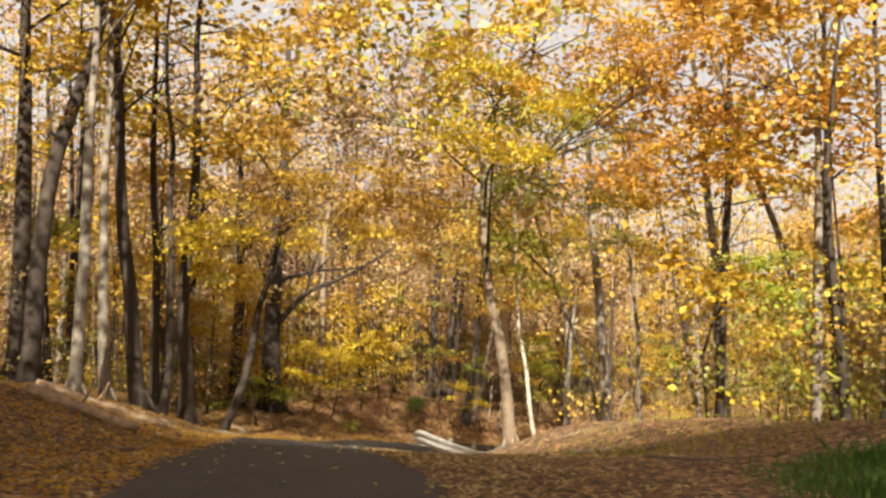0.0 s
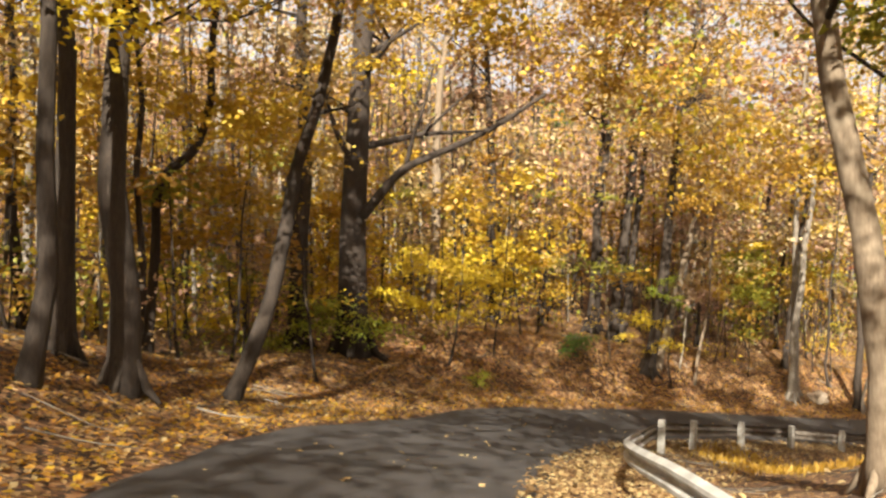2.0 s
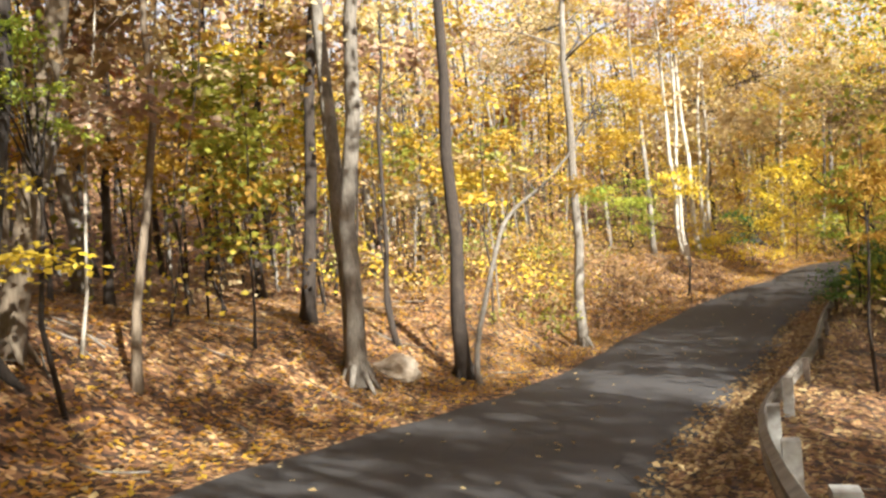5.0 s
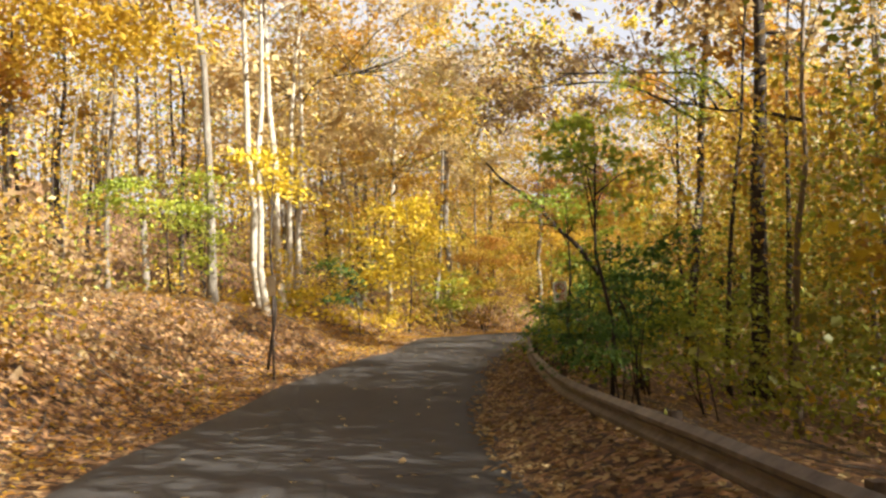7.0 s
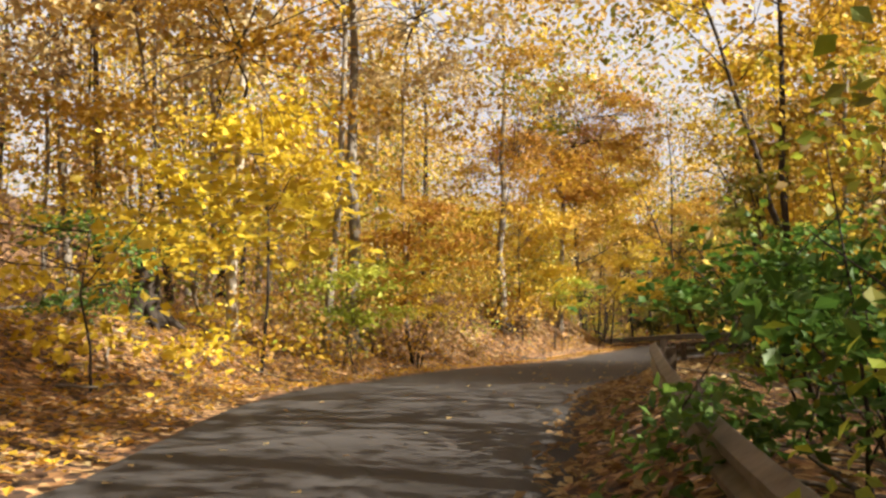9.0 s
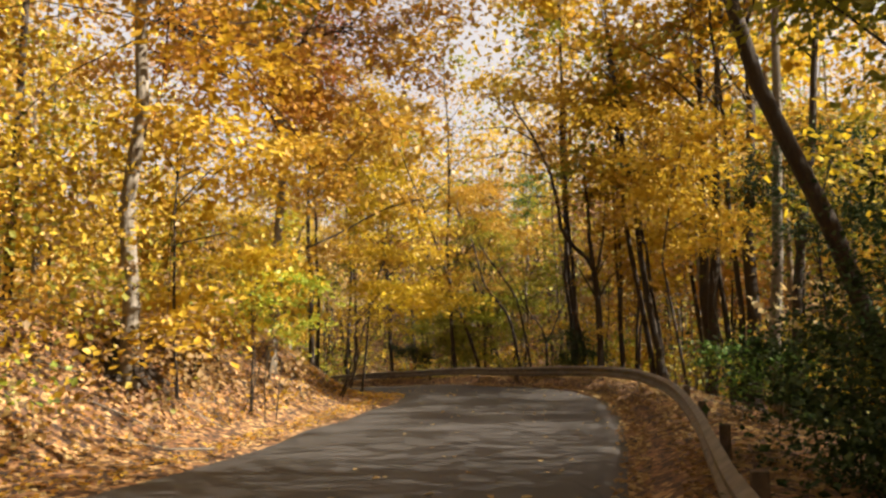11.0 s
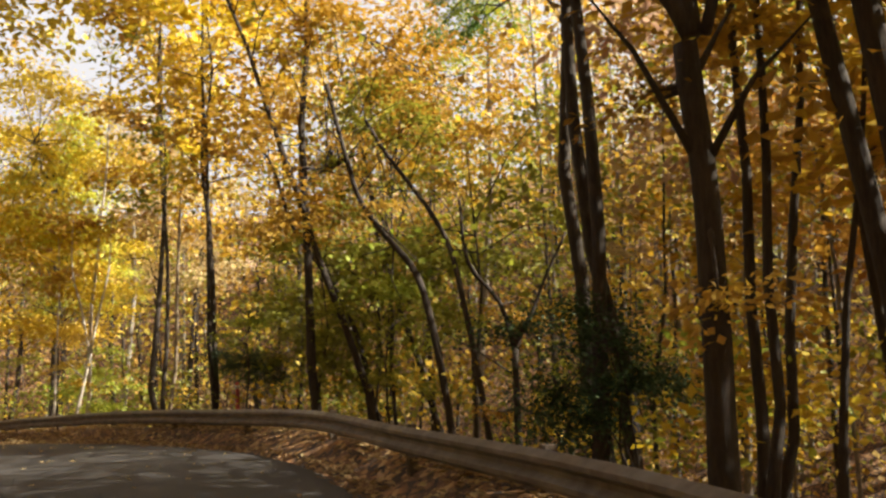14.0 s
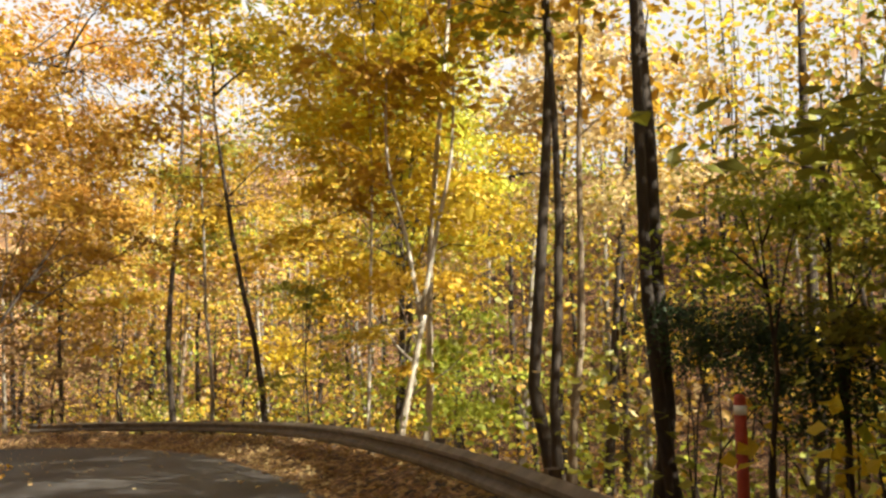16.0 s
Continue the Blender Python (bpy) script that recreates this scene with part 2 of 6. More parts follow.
def litter_material():
    """Forest floor under fallen leaves."""
    m, nodes, links = material("leaf_litter")
    tc = nodes.new("ShaderNodeTexCoord")
    warp = noise_node(nodes, links, tc.outputs["Object"], 9.0, 2.0)
    add = nodes.new("ShaderNodeMix")
    add.data_type, add.blend_type = "VECTOR", "MIX"
    add.inputs["Factor"].default_value = 0.06
    links.new(tc.outputs["Object"], add.inputs[4])
    links.new(warp.outputs["Color"], add.inputs[5])
    v = nodes.new("ShaderNodeTexVoronoi")
    v.inputs["Scale"].default_value = 13.0
    links.new(add.outputs[1], v.inputs["Vector"])
    cell = nodes.new("ShaderNodeSeparateColor")
    links.new(v.outputs["Color"], cell.inputs[0])
    ramp = ramp_node(nodes, [(0.0, (0.02, 0.011, 0.007)), (0.3, (0.062, 0.029, 0.014)), (0.55, (0.145, 0.068, 0.029)), (0.8, (0.32, 0.165, 0.065)), (1.0, (0.55, 0.37, 0.17))])
    links.new(cell.outputs[0], ramp.inputs[0])
    wide = noise_node(nodes, links, tc.outputs["Object"], 0.55, 5.0)
    soil = ramp_node(nodes, [(0.40, (0, 0, 0)), (0.62, (0.75, 0.75, 0.75))])
    links.new(wide.outputs[0], soil.inputs[0])
    mix = nodes.new("ShaderNodeMix")
    mix.data_type = "RGBA"
    links.new(soil.outputs[0], mix.inputs["Factor"])
    links.new(ramp.outputs[0], mix.inputs["A"])
    dull = nodes.new("ShaderNodeMix")
    dull.data_type, dull.blend_type = "RGBA", "MULTIPLY"
    dull.inputs["Factor"].default_value = 1.0
    dull.inputs["B"].default_value = (0.62, 0.50, 0.42, 1)
    links.new(ramp.outputs[0], dull.inputs["A"])
    links.new(dull.outputs["Result"], mix.inputs["B"])
    bump = nodes.new("ShaderNodeBump")
    bump.inputs["Strength"].default_value, bump.inputs["Distance"].default_value = 0.9, 0.05
    links.new(cell.outputs[1], bump.inputs["Height"])
    p = nodes.new("ShaderNodeBsdfPrincipled")
    p.inputs["Roughness"].default_value = 0.8
    links.new(mix.outputs["Result"], p.inputs["Base Color"])
    links.new(bump.outputs[0], p.inputs["Normal"])
    out = nodes.new("ShaderNodeOutputMaterial")
    links.new(p.outputs[0], out.inputs[0])
    return m


def asphalt_material():
    m, nodes, links = material("worn_asphalt")
    tc = nodes.new("ShaderNodeTexCoord")
    grit = noise_node(nodes, links, tc.outputs["Object"], 60.0, 3.0, 0.8)
    wide = noise_node(nodes, links, tc.outputs["Object"], 0.7, 5.0)
    a = ramp_node(nodes, [(0.3, (0.027, 0.0235, 0.0235)), (0.7, (0.072, 0.064, 0.062))])
    links.new(grit.outputs[0], a.inputs[0])
    b = ramp_node(nodes, [(0.3, (0.62, 0.60, 0.58)), (0.7, (1.0, 1.0, 1.0))])
    links.new(wide.outputs[0], b.inputs[0])
    crack = nodes.new("ShaderNodeTexVoronoi")
    crack.feature = "DISTANCE_TO_EDGE"
    crack.inputs["Scale"].default_value = 0.55
    links.new(tc.outputs["Object"], crack.inputs["Vector"])
    c = ramp_node(nodes, [(0.0, (0.35, 0.33, 0.31)), (0.012, (1, 1, 1))])
    links.new(crack.outputs["Distance"], c.inputs[0])
    one, two = nodes.new("ShaderNodeMix"), nodes.new("ShaderNodeMix")
    for k in (one, two):
        k.data_type, k.blend_type = "RGBA", "MULTIPLY"
        k.inputs["Factor"].default_value = 1.0
    links.new(a.outputs[0], one.inputs["A"])
    links.new(b.outputs[0], one.inputs["B"])
    links.new(one.outputs["Result"], two.inputs["A"])
    links.new(c.outputs[0], two.inputs["B"])
    bump = nodes.new("ShaderNodeBump")
    bump.inputs["Strength"].default_value, bump.inputs["Distance"].default_value = 0.5, 0.01
    links.new(grit.outputs[0], bump.inputs["Height"])
    p = nodes.new("ShaderNodeBsdfPrincipled")
    p.inputs["Roughness"].default_value = 0.75
    links.new(two.outputs["Result"], p.inputs["Base Color"])
    links.new(bump.outputs[0], p.inputs["Normal"])
    out = nodes.new("ShaderNodeOutputMaterial")
    links.new(p.outputs[0], out.inputs[0])
    return m


def plain_material(name, low, high, rough=0.6, metal=0.0, scale=8.0, bump_depth=0.004):
    """Two tones by noise, with slight relief."""
    m, nodes, links = material(name)
    tc = nodes.new("ShaderNodeTexCoord")
    n = noise_node(nodes, links, tc.outputs["Object"], scale, 6.0, 0.65)
    r = ramp_node(nodes, [(0.32, low), (0.68, high)])
    links.new(n.outputs[0], r.inputs[0])
    bump = nodes.new("ShaderNodeBump")
    bump.inputs["Strength"].default_value, bump.inputs["Distance"].default_value = 0.5, bump_depth
    links.new(n.outputs[0], bump.inputs["Height"])
    p = nodes.new("ShaderNodeBsdfPrincipled")
    p.inputs["Roughness"].default_value, p.inputs["Metallic"].default_value = rough, metal
    links.new(r.outputs[0], p.inputs["Base Color"])
    links.new(bump.outputs[0], p.inputs["Normal"])
    out = nodes.new("ShaderNodeOutputMaterial")
    links.new(p.outputs[0], out.inputs[0])
    return m


LITTER, ASPHALT = litter_material(), asphalt_material()
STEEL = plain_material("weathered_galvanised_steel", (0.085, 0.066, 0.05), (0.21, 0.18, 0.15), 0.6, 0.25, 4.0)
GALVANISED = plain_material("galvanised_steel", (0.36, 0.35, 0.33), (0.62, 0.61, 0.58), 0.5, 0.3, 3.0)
POST_WOOD = plain_material("weathered_post_wood", (0.24, 0.22, 0.19), (0.43, 0.41, 0.37), 0.85, 0.0, 9.0, 0.01)
LOG_WOOD = plain_material("rotten_log_wood", (0.16, 0.10, 0.06), (0.40, 0.29, 0.19), 0.9, 0.0, 6.0, 0.02)
SHADED_WOOD = plain_material("shaded_post_wood", (0.05, 0.036, 0.026), (0.14, 0.10, 0.07), 0.9, 0.0, 9.0, 0.01)
SIGN_WHITE = plain_material("sign_white", (0.66, 0.66, 0.66), (0.80, 0.80, 0.80), 0.4, 0.0, 3.0, 0.0005)
SIGN_RED = plain_material("sign_red", (0.36, 0.03, 0.04), (0.48, 0.05, 0.06), 0.4, 0.0, 5.0, 0.0005)
SIGN_BLACK = plain_material("sign_black", (0.015, 0.015, 0.015), (0.04, 0.04, 0.04), 0.5, 0.0, 5.0, 0.0005)
SIGN_BACK = plain_material("bare_aluminium", (0.40, 0.41, 0.42), (0.56, 0.57, 0.58), 0.45, 0.6, 6.0, 0.001)
POST_STEEL = plain_material("brown_steel_post", (0.05, 0.035, 0.028), (0.11, 0.08, 0.06), 0.7, 0.3, 12.0, 0.003)
RED_PAINT = plain_material("faded_red_paint", (0.30, 0.035, 0.025), (0.45, 0.07, 0.05), 0.6, 0.0, 10.0, 0.002)
ROCK = plain_material("tan_field_stone", (0.26, 0.20, 0.14), (0.52, 0.44, 0.34), 0.85, 0.0, 5.0, 0.03)


def haze_glow_material():
    """Self-lit pale colour in place of bright hazy sky low over the horizon."""
    m, nodes, links = material("horizon_haze_glow")
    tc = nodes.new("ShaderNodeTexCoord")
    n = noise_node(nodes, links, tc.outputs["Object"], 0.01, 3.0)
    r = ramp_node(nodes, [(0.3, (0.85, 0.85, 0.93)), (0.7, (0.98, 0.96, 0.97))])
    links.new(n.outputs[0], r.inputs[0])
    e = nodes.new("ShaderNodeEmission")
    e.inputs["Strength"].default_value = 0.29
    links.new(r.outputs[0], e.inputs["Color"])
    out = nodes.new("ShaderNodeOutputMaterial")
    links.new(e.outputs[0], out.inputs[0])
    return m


HAZE_GLOW = haze_glow_material()

# ---- helpers for meshes ----
def mesh_object(name, verts, faces, mat, parent=None, flat=True):
    me = bpy.data.meshes.new(name)
    me.from_pydata(np.asarray(verts).tolist(), [], faces if isinstance(faces, list) else faces.tolist())
    me.materials.append(mat)
    if not flat:
        me.polygons.foreach_set("use_smooth", [True] * len(me.polygons))
    ob = new(name, me)
    ob.parent = parent
    return ob


def part(name, bm, mat, parent, label=""):
    me = bpy.data.meshes.new(name)
    bm.to_mesh(me)
    bm.free()
    me.materials.append(mat)
    ob = new(name, me)
    ob.parent = parent
    return tagged(ob, label)


class Shape:
    """Gathers tubes and boxes into one mesh."""

    def __init__(self):
        self.v, self.f = [], []

    def tube(self, pts, radii, sides=8, knob=0.0, cap=True):
        pts, first = [np.asarray(p, float) for p in pts], len(self.v)
        for k, (p, r) in enumerate(zip(pts, radii)):
            a, b = pts[max(0, k - 1)], pts[min(len(pts) - 1, k + 1)]
            t = (b - a) / (np.linalg.norm(b - a) + 1e-9)
            e = np.cross(t, (0.31, 0.95, 0.05) if abs(t[1]) < 0.8 else (0.95, 0.1, 0.3))
            e /= np.linalg.norm(e)
            g = np.cross(t, e)
            for j in range(sides):
                w = 2 * math.pi * j / sides
                q = r * (1 + knob * math.sin(3 * w + k * 1.7) + knob * 0.7 * math.sin(5 * w - k * 0.9))
                self.v.append(tuple(p + q * (math.cos(w) * e + math.sin(w) * g)))
        for k in range(len(pts) - 1):
            for j in range(sides):
                a, b = first + k * sides + j, first + k * sides + (j + 1) % sides
                self.f.append((a, b, b + sides, a + sides))
        if cap:
            self.f.append(tuple(first + (len(pts) - 1) * sides + j for j in range(sides)))
            self.f.append(tuple(first + sides - 1 - j for j in range(sides)))
        return self

    def box(self, m, sx, sy, sz):
        first = len(self.v)
        for x, y, z in ((-1, -1, 0), (1, -1, 0), (1, 1, 0), (-1, 1, 0), (-1, -1, 1), (1, -1, 1), (1, 1, 1), (-1, 1, 1)):
            self.v.append(tuple(m @ Vector((x * sx / 2, y * sy / 2, z * sz))))
        for q in ((3, 2, 1, 0), (4, 5, 6, 7), (0, 1, 5, 4), (1, 2, 6, 5), (2, 3, 7, 6), (3, 0, 4, 7)):
            self.f.append(tuple(first + k for k in q))
        return self

    def object(self, name, mat, parent=None, flat=False):
        return mesh_object(name, np.array(self.v), self.f, mat, parent, flat)


def empty(name, x, y, z):
    ob = new(name)
    ob.location = (x, y, z)
    return ob


def height(x, y):
    return float(ground(x, y)[0])


def at_road(s, u):
    """Plan position at a station and an offset to the left."""
    s = np.asarray(s, float)
    x, y = np.interp(s, AX_S, AX[:, 0]), np.interp(s, AX_S, AX[:, 1])
    tx, ty = np.interp(s, AX_S, AX_T[:, 0]), np.interp(s, AX_S, AX_T[:, 1])
    return x - ty * u, y + tx * u


# ---- ground and road ----
def build_ground():
    far = np.array([12.0, 30, 60, 110, 190, 320])
    xs = np.r_[-62 - far[::-1], np.arange(-62, 150.1, 0.8), 150 + far]
    ys = np.r_[-48 - far[::-1], np.arange(-48, 150.1, 0.8), 150 + far]
    gx, gy = np.meshgrid(xs, ys)
    z = ground(np.clip(gx.ravel(), -62, 150), np.clip(gy.ravel(), -48, 150))
    s, u, _ = station(gx.ravel(), gy.ravel())
    road = (u < along(LEFT_EDGE, s) + 0.2) & (u > along(RIGHT_EDGE, s) - 0.2) & (s > 1)
    z = z - 0.09 * road
    nx, ny = len(xs), len(ys)
    i = (np.arange(ny - 1)[:, None] * nx + np.arange(nx - 1)).ravel()
    faces = np.c_[i, i + 1, i + 1 + nx, i + nx]
    ob = mesh_object("ground", np.c_[gx.ravel(), gy.ravel(), z], faces, LITTER, flat=False)
    return tagged(ob, "forest floor covered with fallen brown and orange leaves", "ground", kind="structure")


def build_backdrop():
    """An added glowing ring round the horizon, far behind the woods, for bright hazy sky."""
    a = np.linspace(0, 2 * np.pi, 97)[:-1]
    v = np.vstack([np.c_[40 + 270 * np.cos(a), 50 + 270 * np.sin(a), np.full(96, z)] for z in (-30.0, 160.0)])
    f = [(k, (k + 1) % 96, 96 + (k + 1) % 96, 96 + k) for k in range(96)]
    return tagged(mesh_object("backdrop", v, f, HAZE_GLOW), "glowing pale backdrop in place of bright hazy sky low over the horizon", "sky", kind="structure")


def build_road():
    s = np.arange(2, AX_S[-1] - 1, 0.5)
    k = np.linspace(0, 1, 15)
    verts, rng = [], np.random.RandomState(3)
    lo = along(RIGHT_EDGE, s) + 0.10 * np.interp(s, s[::3], rng.uniform(-1, 1, len(s[::3])))
    hi = along(LEFT_EDGE, s) + 0.12 * np.interp(s, s[::3], rng.uniform(-1, 1, len(s[::3])))
    zr = np.interp(s, AX_S, AX[:, 2])
    for q in k:
        u = lo + (hi - lo) * q
        x, y = at_road(s, u)
        crown = 0.03 * (1 - (2 * q - 1) ** 2) + 0.012
        if q in (0, 1):
            crown = -0.10
        verts.append(np.c_[x, y, zr + along(CANT, s) * np.clip(u, -4, 5) + crown])
    n = len(s)
    i = (np.arange(len(k) - 1)[:, None] * n + np.arange(n - 1)).ravel()
    ob = mesh_object("road", np.vstack(verts), np.c_[i, i + 1, i + 1 + n, i + n], ASPHALT, flat=False)
    return tagged(ob, "narrow worn asphalt road with leaf-strewn edges", "road", kind="structure")


def quads_of_leaves(c, axis, side, length, width, fold):
    """Rhombic leaves folded along the midrib: rows of centres, midribs and side vectors."""
    up = np.cross(axis, side)
    l, w = length[:, None] / 2, width[:, None] / 2
    a, b = c - axis * l, c + axis * l
    p, q = c + side * w + up * w * fold + axis * l * 0.15, c - side * w + up * w * fold + axis * l * 0.15
    v = np.stack([a, p, b, q], 1).reshape(-1, 3)
    i = np.arange(len(c))[:, None] * 4
    return v, np.concatenate([i + [0, 1, 2], i + [0, 2, 3]]).astype(int)


def scatter_leaves(name, mat, count, s_range, u_of, seed, size=(0.07, 0.13), label=""):
    """Loose fallen leaves on the ground along the road."""
    rng = np.random.RandomState(seed)
    s = rng.uniform(*s_range, count)
    u = u_of(s, rng)
    x, y = at_road(s, u)
    z = ground(x, y) + rng.uniform(0.02, 0.05, count)
    a = rng.uniform(0, 2 * np.pi, count)
    tilt = rng.normal(0, 0.28, (count, 2))
    ax = np.c_[np.cos(a), np.sin(a), tilt[:, 0]]
    ax /= np.linalg.norm(ax, axis=1)[:, None]
    sd = np.cross(np.c_[tilt[:, 1], 0 * a, 1 + 0 * a], ax)
    sd /= np.linalg.norm(sd, axis=1)[:, None]
    ln = rng.uniform(*size, count)
    v, f = quads_of_leaves(np.c_[x, y, z], ax, sd, ln, ln * 0.75, 0.35)
    return tagged(mesh_object(name, v, f, mat), label, "leaves", kind="stuff")


# ---- sprays of leaves, shared by all trees ----
def spray_mesh(name, seed, leaves, leaf, flatness, droop, twigs=9):
    """A leafy branch end about 1 m in radius: leaves along thin twigs that fan out, with gaps."""
    rng = np.random.RandomState(seed)
    c, ax = [], []
    for k in range(twigs):
        a = 2 * np.pi * (k + rng.uniform(-0.35, 0.35)) / twigs
        reach, tip = rng.uniform(0.55, 1.15), rng.uniform(-1, 1) * flatness
        d = np.array([np.cos(a), np.sin(a), 0])
        n = leaves // twigs
        f = rng.uniform(0.08, 1, n) ** 0.75
        p = d * (f * reach)[:, None] + np.c_[0 * f, 0 * f, tip * f - droop * f ** 2]
        spread = 0.07 + 0.17 * f
        p += rng.normal(0, 1, (n, 3)) * np.c_[spread, spread, spread * (0.35 + flatness * 0.6)]
        dirs = d + rng.normal(0, 0.6, (n, 3)) + np.array([0, 0, -0.25])
        c.append(p)
        ax.append(dirs)
    c, ax = np.vstack(c), np.vstack(ax)
    ax /= np.linalg.norm(ax, axis=1)[:, None]
    nrm = np.array([0, 0, 1.0]) + rng.normal(0, 0.40, (len(c), 3))
    sd = np.cross(nrm, ax)
    sd /= np.linalg.norm(sd, axis=1)[:, None]
    ln = leaf * rng.uniform(0.7, 1.3, len(c))
    v, f = quads_of_leaves(c, ax, sd, ln, ln * 0.7, 0.25)
    me = bpy.data.meshes.new(name)
    me.from_pydata(v.tolist(), [], f.tolist())
    me.materials.append(LEAVES["gold"])
    return me


FINE = [spray_mesh("leaf_spray", 10 + k, 230, 0.12, 0.22, 0.22) for k in range(4)]
MID = [spray_mesh("leaf_clump", 50 + k, 260, 0.125, 0.45, 0.2, 11) for k in range(3)]
COARSE = [spray_mesh("leaf_clump", 20 + k, 121, 0.19, 0.55, 0.15, 11) for k in range(4)]
BROAD = [spray_mesh("broad_spray", 30 + k, 110, 0.20, 0.45, 0.3, 7) for k in range(2)]
DENSE = [spray_mesh("evergreen_spray", 40 + k, 820, 0.082, 0.6, 0.05, 15) for k in range(3)]


def spray(parent, templates, x, y, z, size, colour, rng):
    """A leaf spray at a place given from its tree's base."""
    ob = new("leaf_spray", templates[rng.randint(len(templates))])
    ob.parent = parent
    ob.matrix_basis = Matrix.LocRotScale((x, y, z), Euler((rng.uniform(-0.3, 0.3), rng.uniform(-0.3, 0.3), rng.uniform(0, 6.3))),
                                         (size * rng.uniform(0.85, 1.2), size * rng.uniform(0.85, 1.2), size * rng.uniform(0.8, 1.1)))
    ob["kind"] = "stuff"
    ob.material_slots[0].link = "OBJECT"
    ob.material_slots[0].material = LEAVES[colour]
    return ob


WORDS = {"dark": "dark-barked", "oak": "massive dark-barked", "pale": "pale grey-barked", "tan": "smooth tan-barked", "birch": "white-barked"}
HUES = {"gold": "golden", "amber": "amber", "yellow": "bright yellow", "lemon": "lemon-yellow", "orange": "orange", "rust": "rust-brown", "crimson": "crimson",
        "peach": "peach-orange", "olive": "olive-yellow", "lime": "yellow-green", "green": "green", "bigleaf": "broad yellow-green", "pine": "dark evergreen", "blush": "pinkish"}


GROVE = []


def forest_tree(bark, x, y, lx, ly, r, tall, colours, bend=0.0, forks=0, low=0.5, leafy=1.0, seed=None, group=""):
    """A forest tree: a tapered, slightly crooked trunk that leans by (lx, ly) per metre, limbs and leaf sprays."""
    rng = np.random.RandomState(seed if seed is not None else int(abs(x * 91 + y * 57)) % 99991)
    z0 = height(x, y)
    tree = empty("tree", x, y, z0 - 0.05)
    sh = Shape()
    n = 9 if tall > 8 else 6
    wob = np.cumsum(rng.normal(0, 0.10 + 0.35 * bend, (n + 1, 2)), axis=0) * (tall / 16)
    wob -= np.linspace(0, 1, n + 1)[:, None] * wob[-1] * 0.7
    wob[0] = 0
    hs = np.linspace(0, 1, n + 1) ** 1.1 * tall
    pts = [np.array([lx * h + w[0], ly * h + w[1], h]) for h, w in zip(hs, wob)]
    rad = [max(0.012, r * (1 - 0.8 * (h / tall)) * (1 + 0.45 * math.exp(-h / 0.35))) for h in hs]
    pts.insert(1, pts[0] + (pts[1] - pts[0]) * min(0.5, 0.5 / hs[1]))
    rad.insert(1, r * 1.06)
    sides = 12 if r > 0.2 else 8 if r > 0.07 else 6
    sh.tube(pts, rad, sides, 0.05)
    if r > 0.16:
        for k in range(5):
            a = 2 * math.pi * (k + rng.uniform(-0.2, 0.2)) / 5
            d = np.array([math.cos(a), math.sin(a), 0])
            sh.tube([d * r * 0.6 + (0, 0, 0.45 * r / 0.2), d * r * 1.5 + (0, 0, 0.12), d * r * 2.3 + (0, 0, -0.12)], [r * 0.42, r * 0.3, r * 0.16], 6)
    tips = []
    limbs = 0 if tall < 4 else int(5 + tall / 3)
    for k in range(limbs):
        h = tall * (low + (0.97 - low) * (k + rng.uniform(0, 0.9)) / limbs)
        j = min(len(pts) - 2, max(0, int(np.searchsorted([p[2] for p in pts], h)) - 1))
        f = (h - pts[j][2]) / max(0.01, pts[j + 1][2] - pts[j][2])
        p = pts[j] + (pts[j + 1] - pts[j]) * f
        a = k * 2.4 + rng.uniform(-1.4, 1.4)
        span = tall * rng.uniform(0.11, 0.24) * (1.15 - 0.5 * h / tall)
        rise = rng.uniform(0.1, 1.3)
        q = p + np.array([math.cos(a), math.sin(a), rise]) * span * 0.5 + rng.normal(0, 0.12, 3)
        e = q + np.array([math.cos(a + 0.2), math.sin(a + 0.2), rise * 0.5]) * span * 0.6
        lr = max(0.012, r * 0.35 * (1 - 0.6 * h / tall))
        sh.tube([p, q, e], [lr, lr * 0.65, lr * 0.25], 5, 0.0)
        for b in range(2):
            w = q + rng.normal(0, 0.35, 3) * span + (0, 0, 0.25 * span)
            sh.tube([q, (q + w) / 2 + rng.normal(0, 0.06, 3), w], [lr * 0.5, lr * 0.3, 0.008], 4, 0.0)
            tips.append(w)
        tips += [e, q]
    tips.append(pts[-1])
    sh.object("trunk", BARK[bark], tree)
    if tall > 9:
        GROVE.append((tree, pts))
    size = 0.8 + tall * 0.035
    for e in tips:
        if colours and rng.uniform() < leafy * 0.54:
            spray(tree, COARSE, e[0], e[1], e[2], size * rng.uniform(0.7, 1.2), colours[rng.randint(len(colours))], rng)
    hue = HUES[colours[0]] + " leaves" if colours and leafy > 0.1 else "bare limbs"
    stem = "slender" if r < 0.08 else "tall" if r < 0.22 else "stout"
    lean = " leaning" if math.hypot(lx, ly) > 0.16 else ""
    return tagged(tree, f"{stem}{lean} {WORDS.get(bark, 'dark-barked')} tree with {hue} on leaf-covered ground", "tree", group or "forest trees")


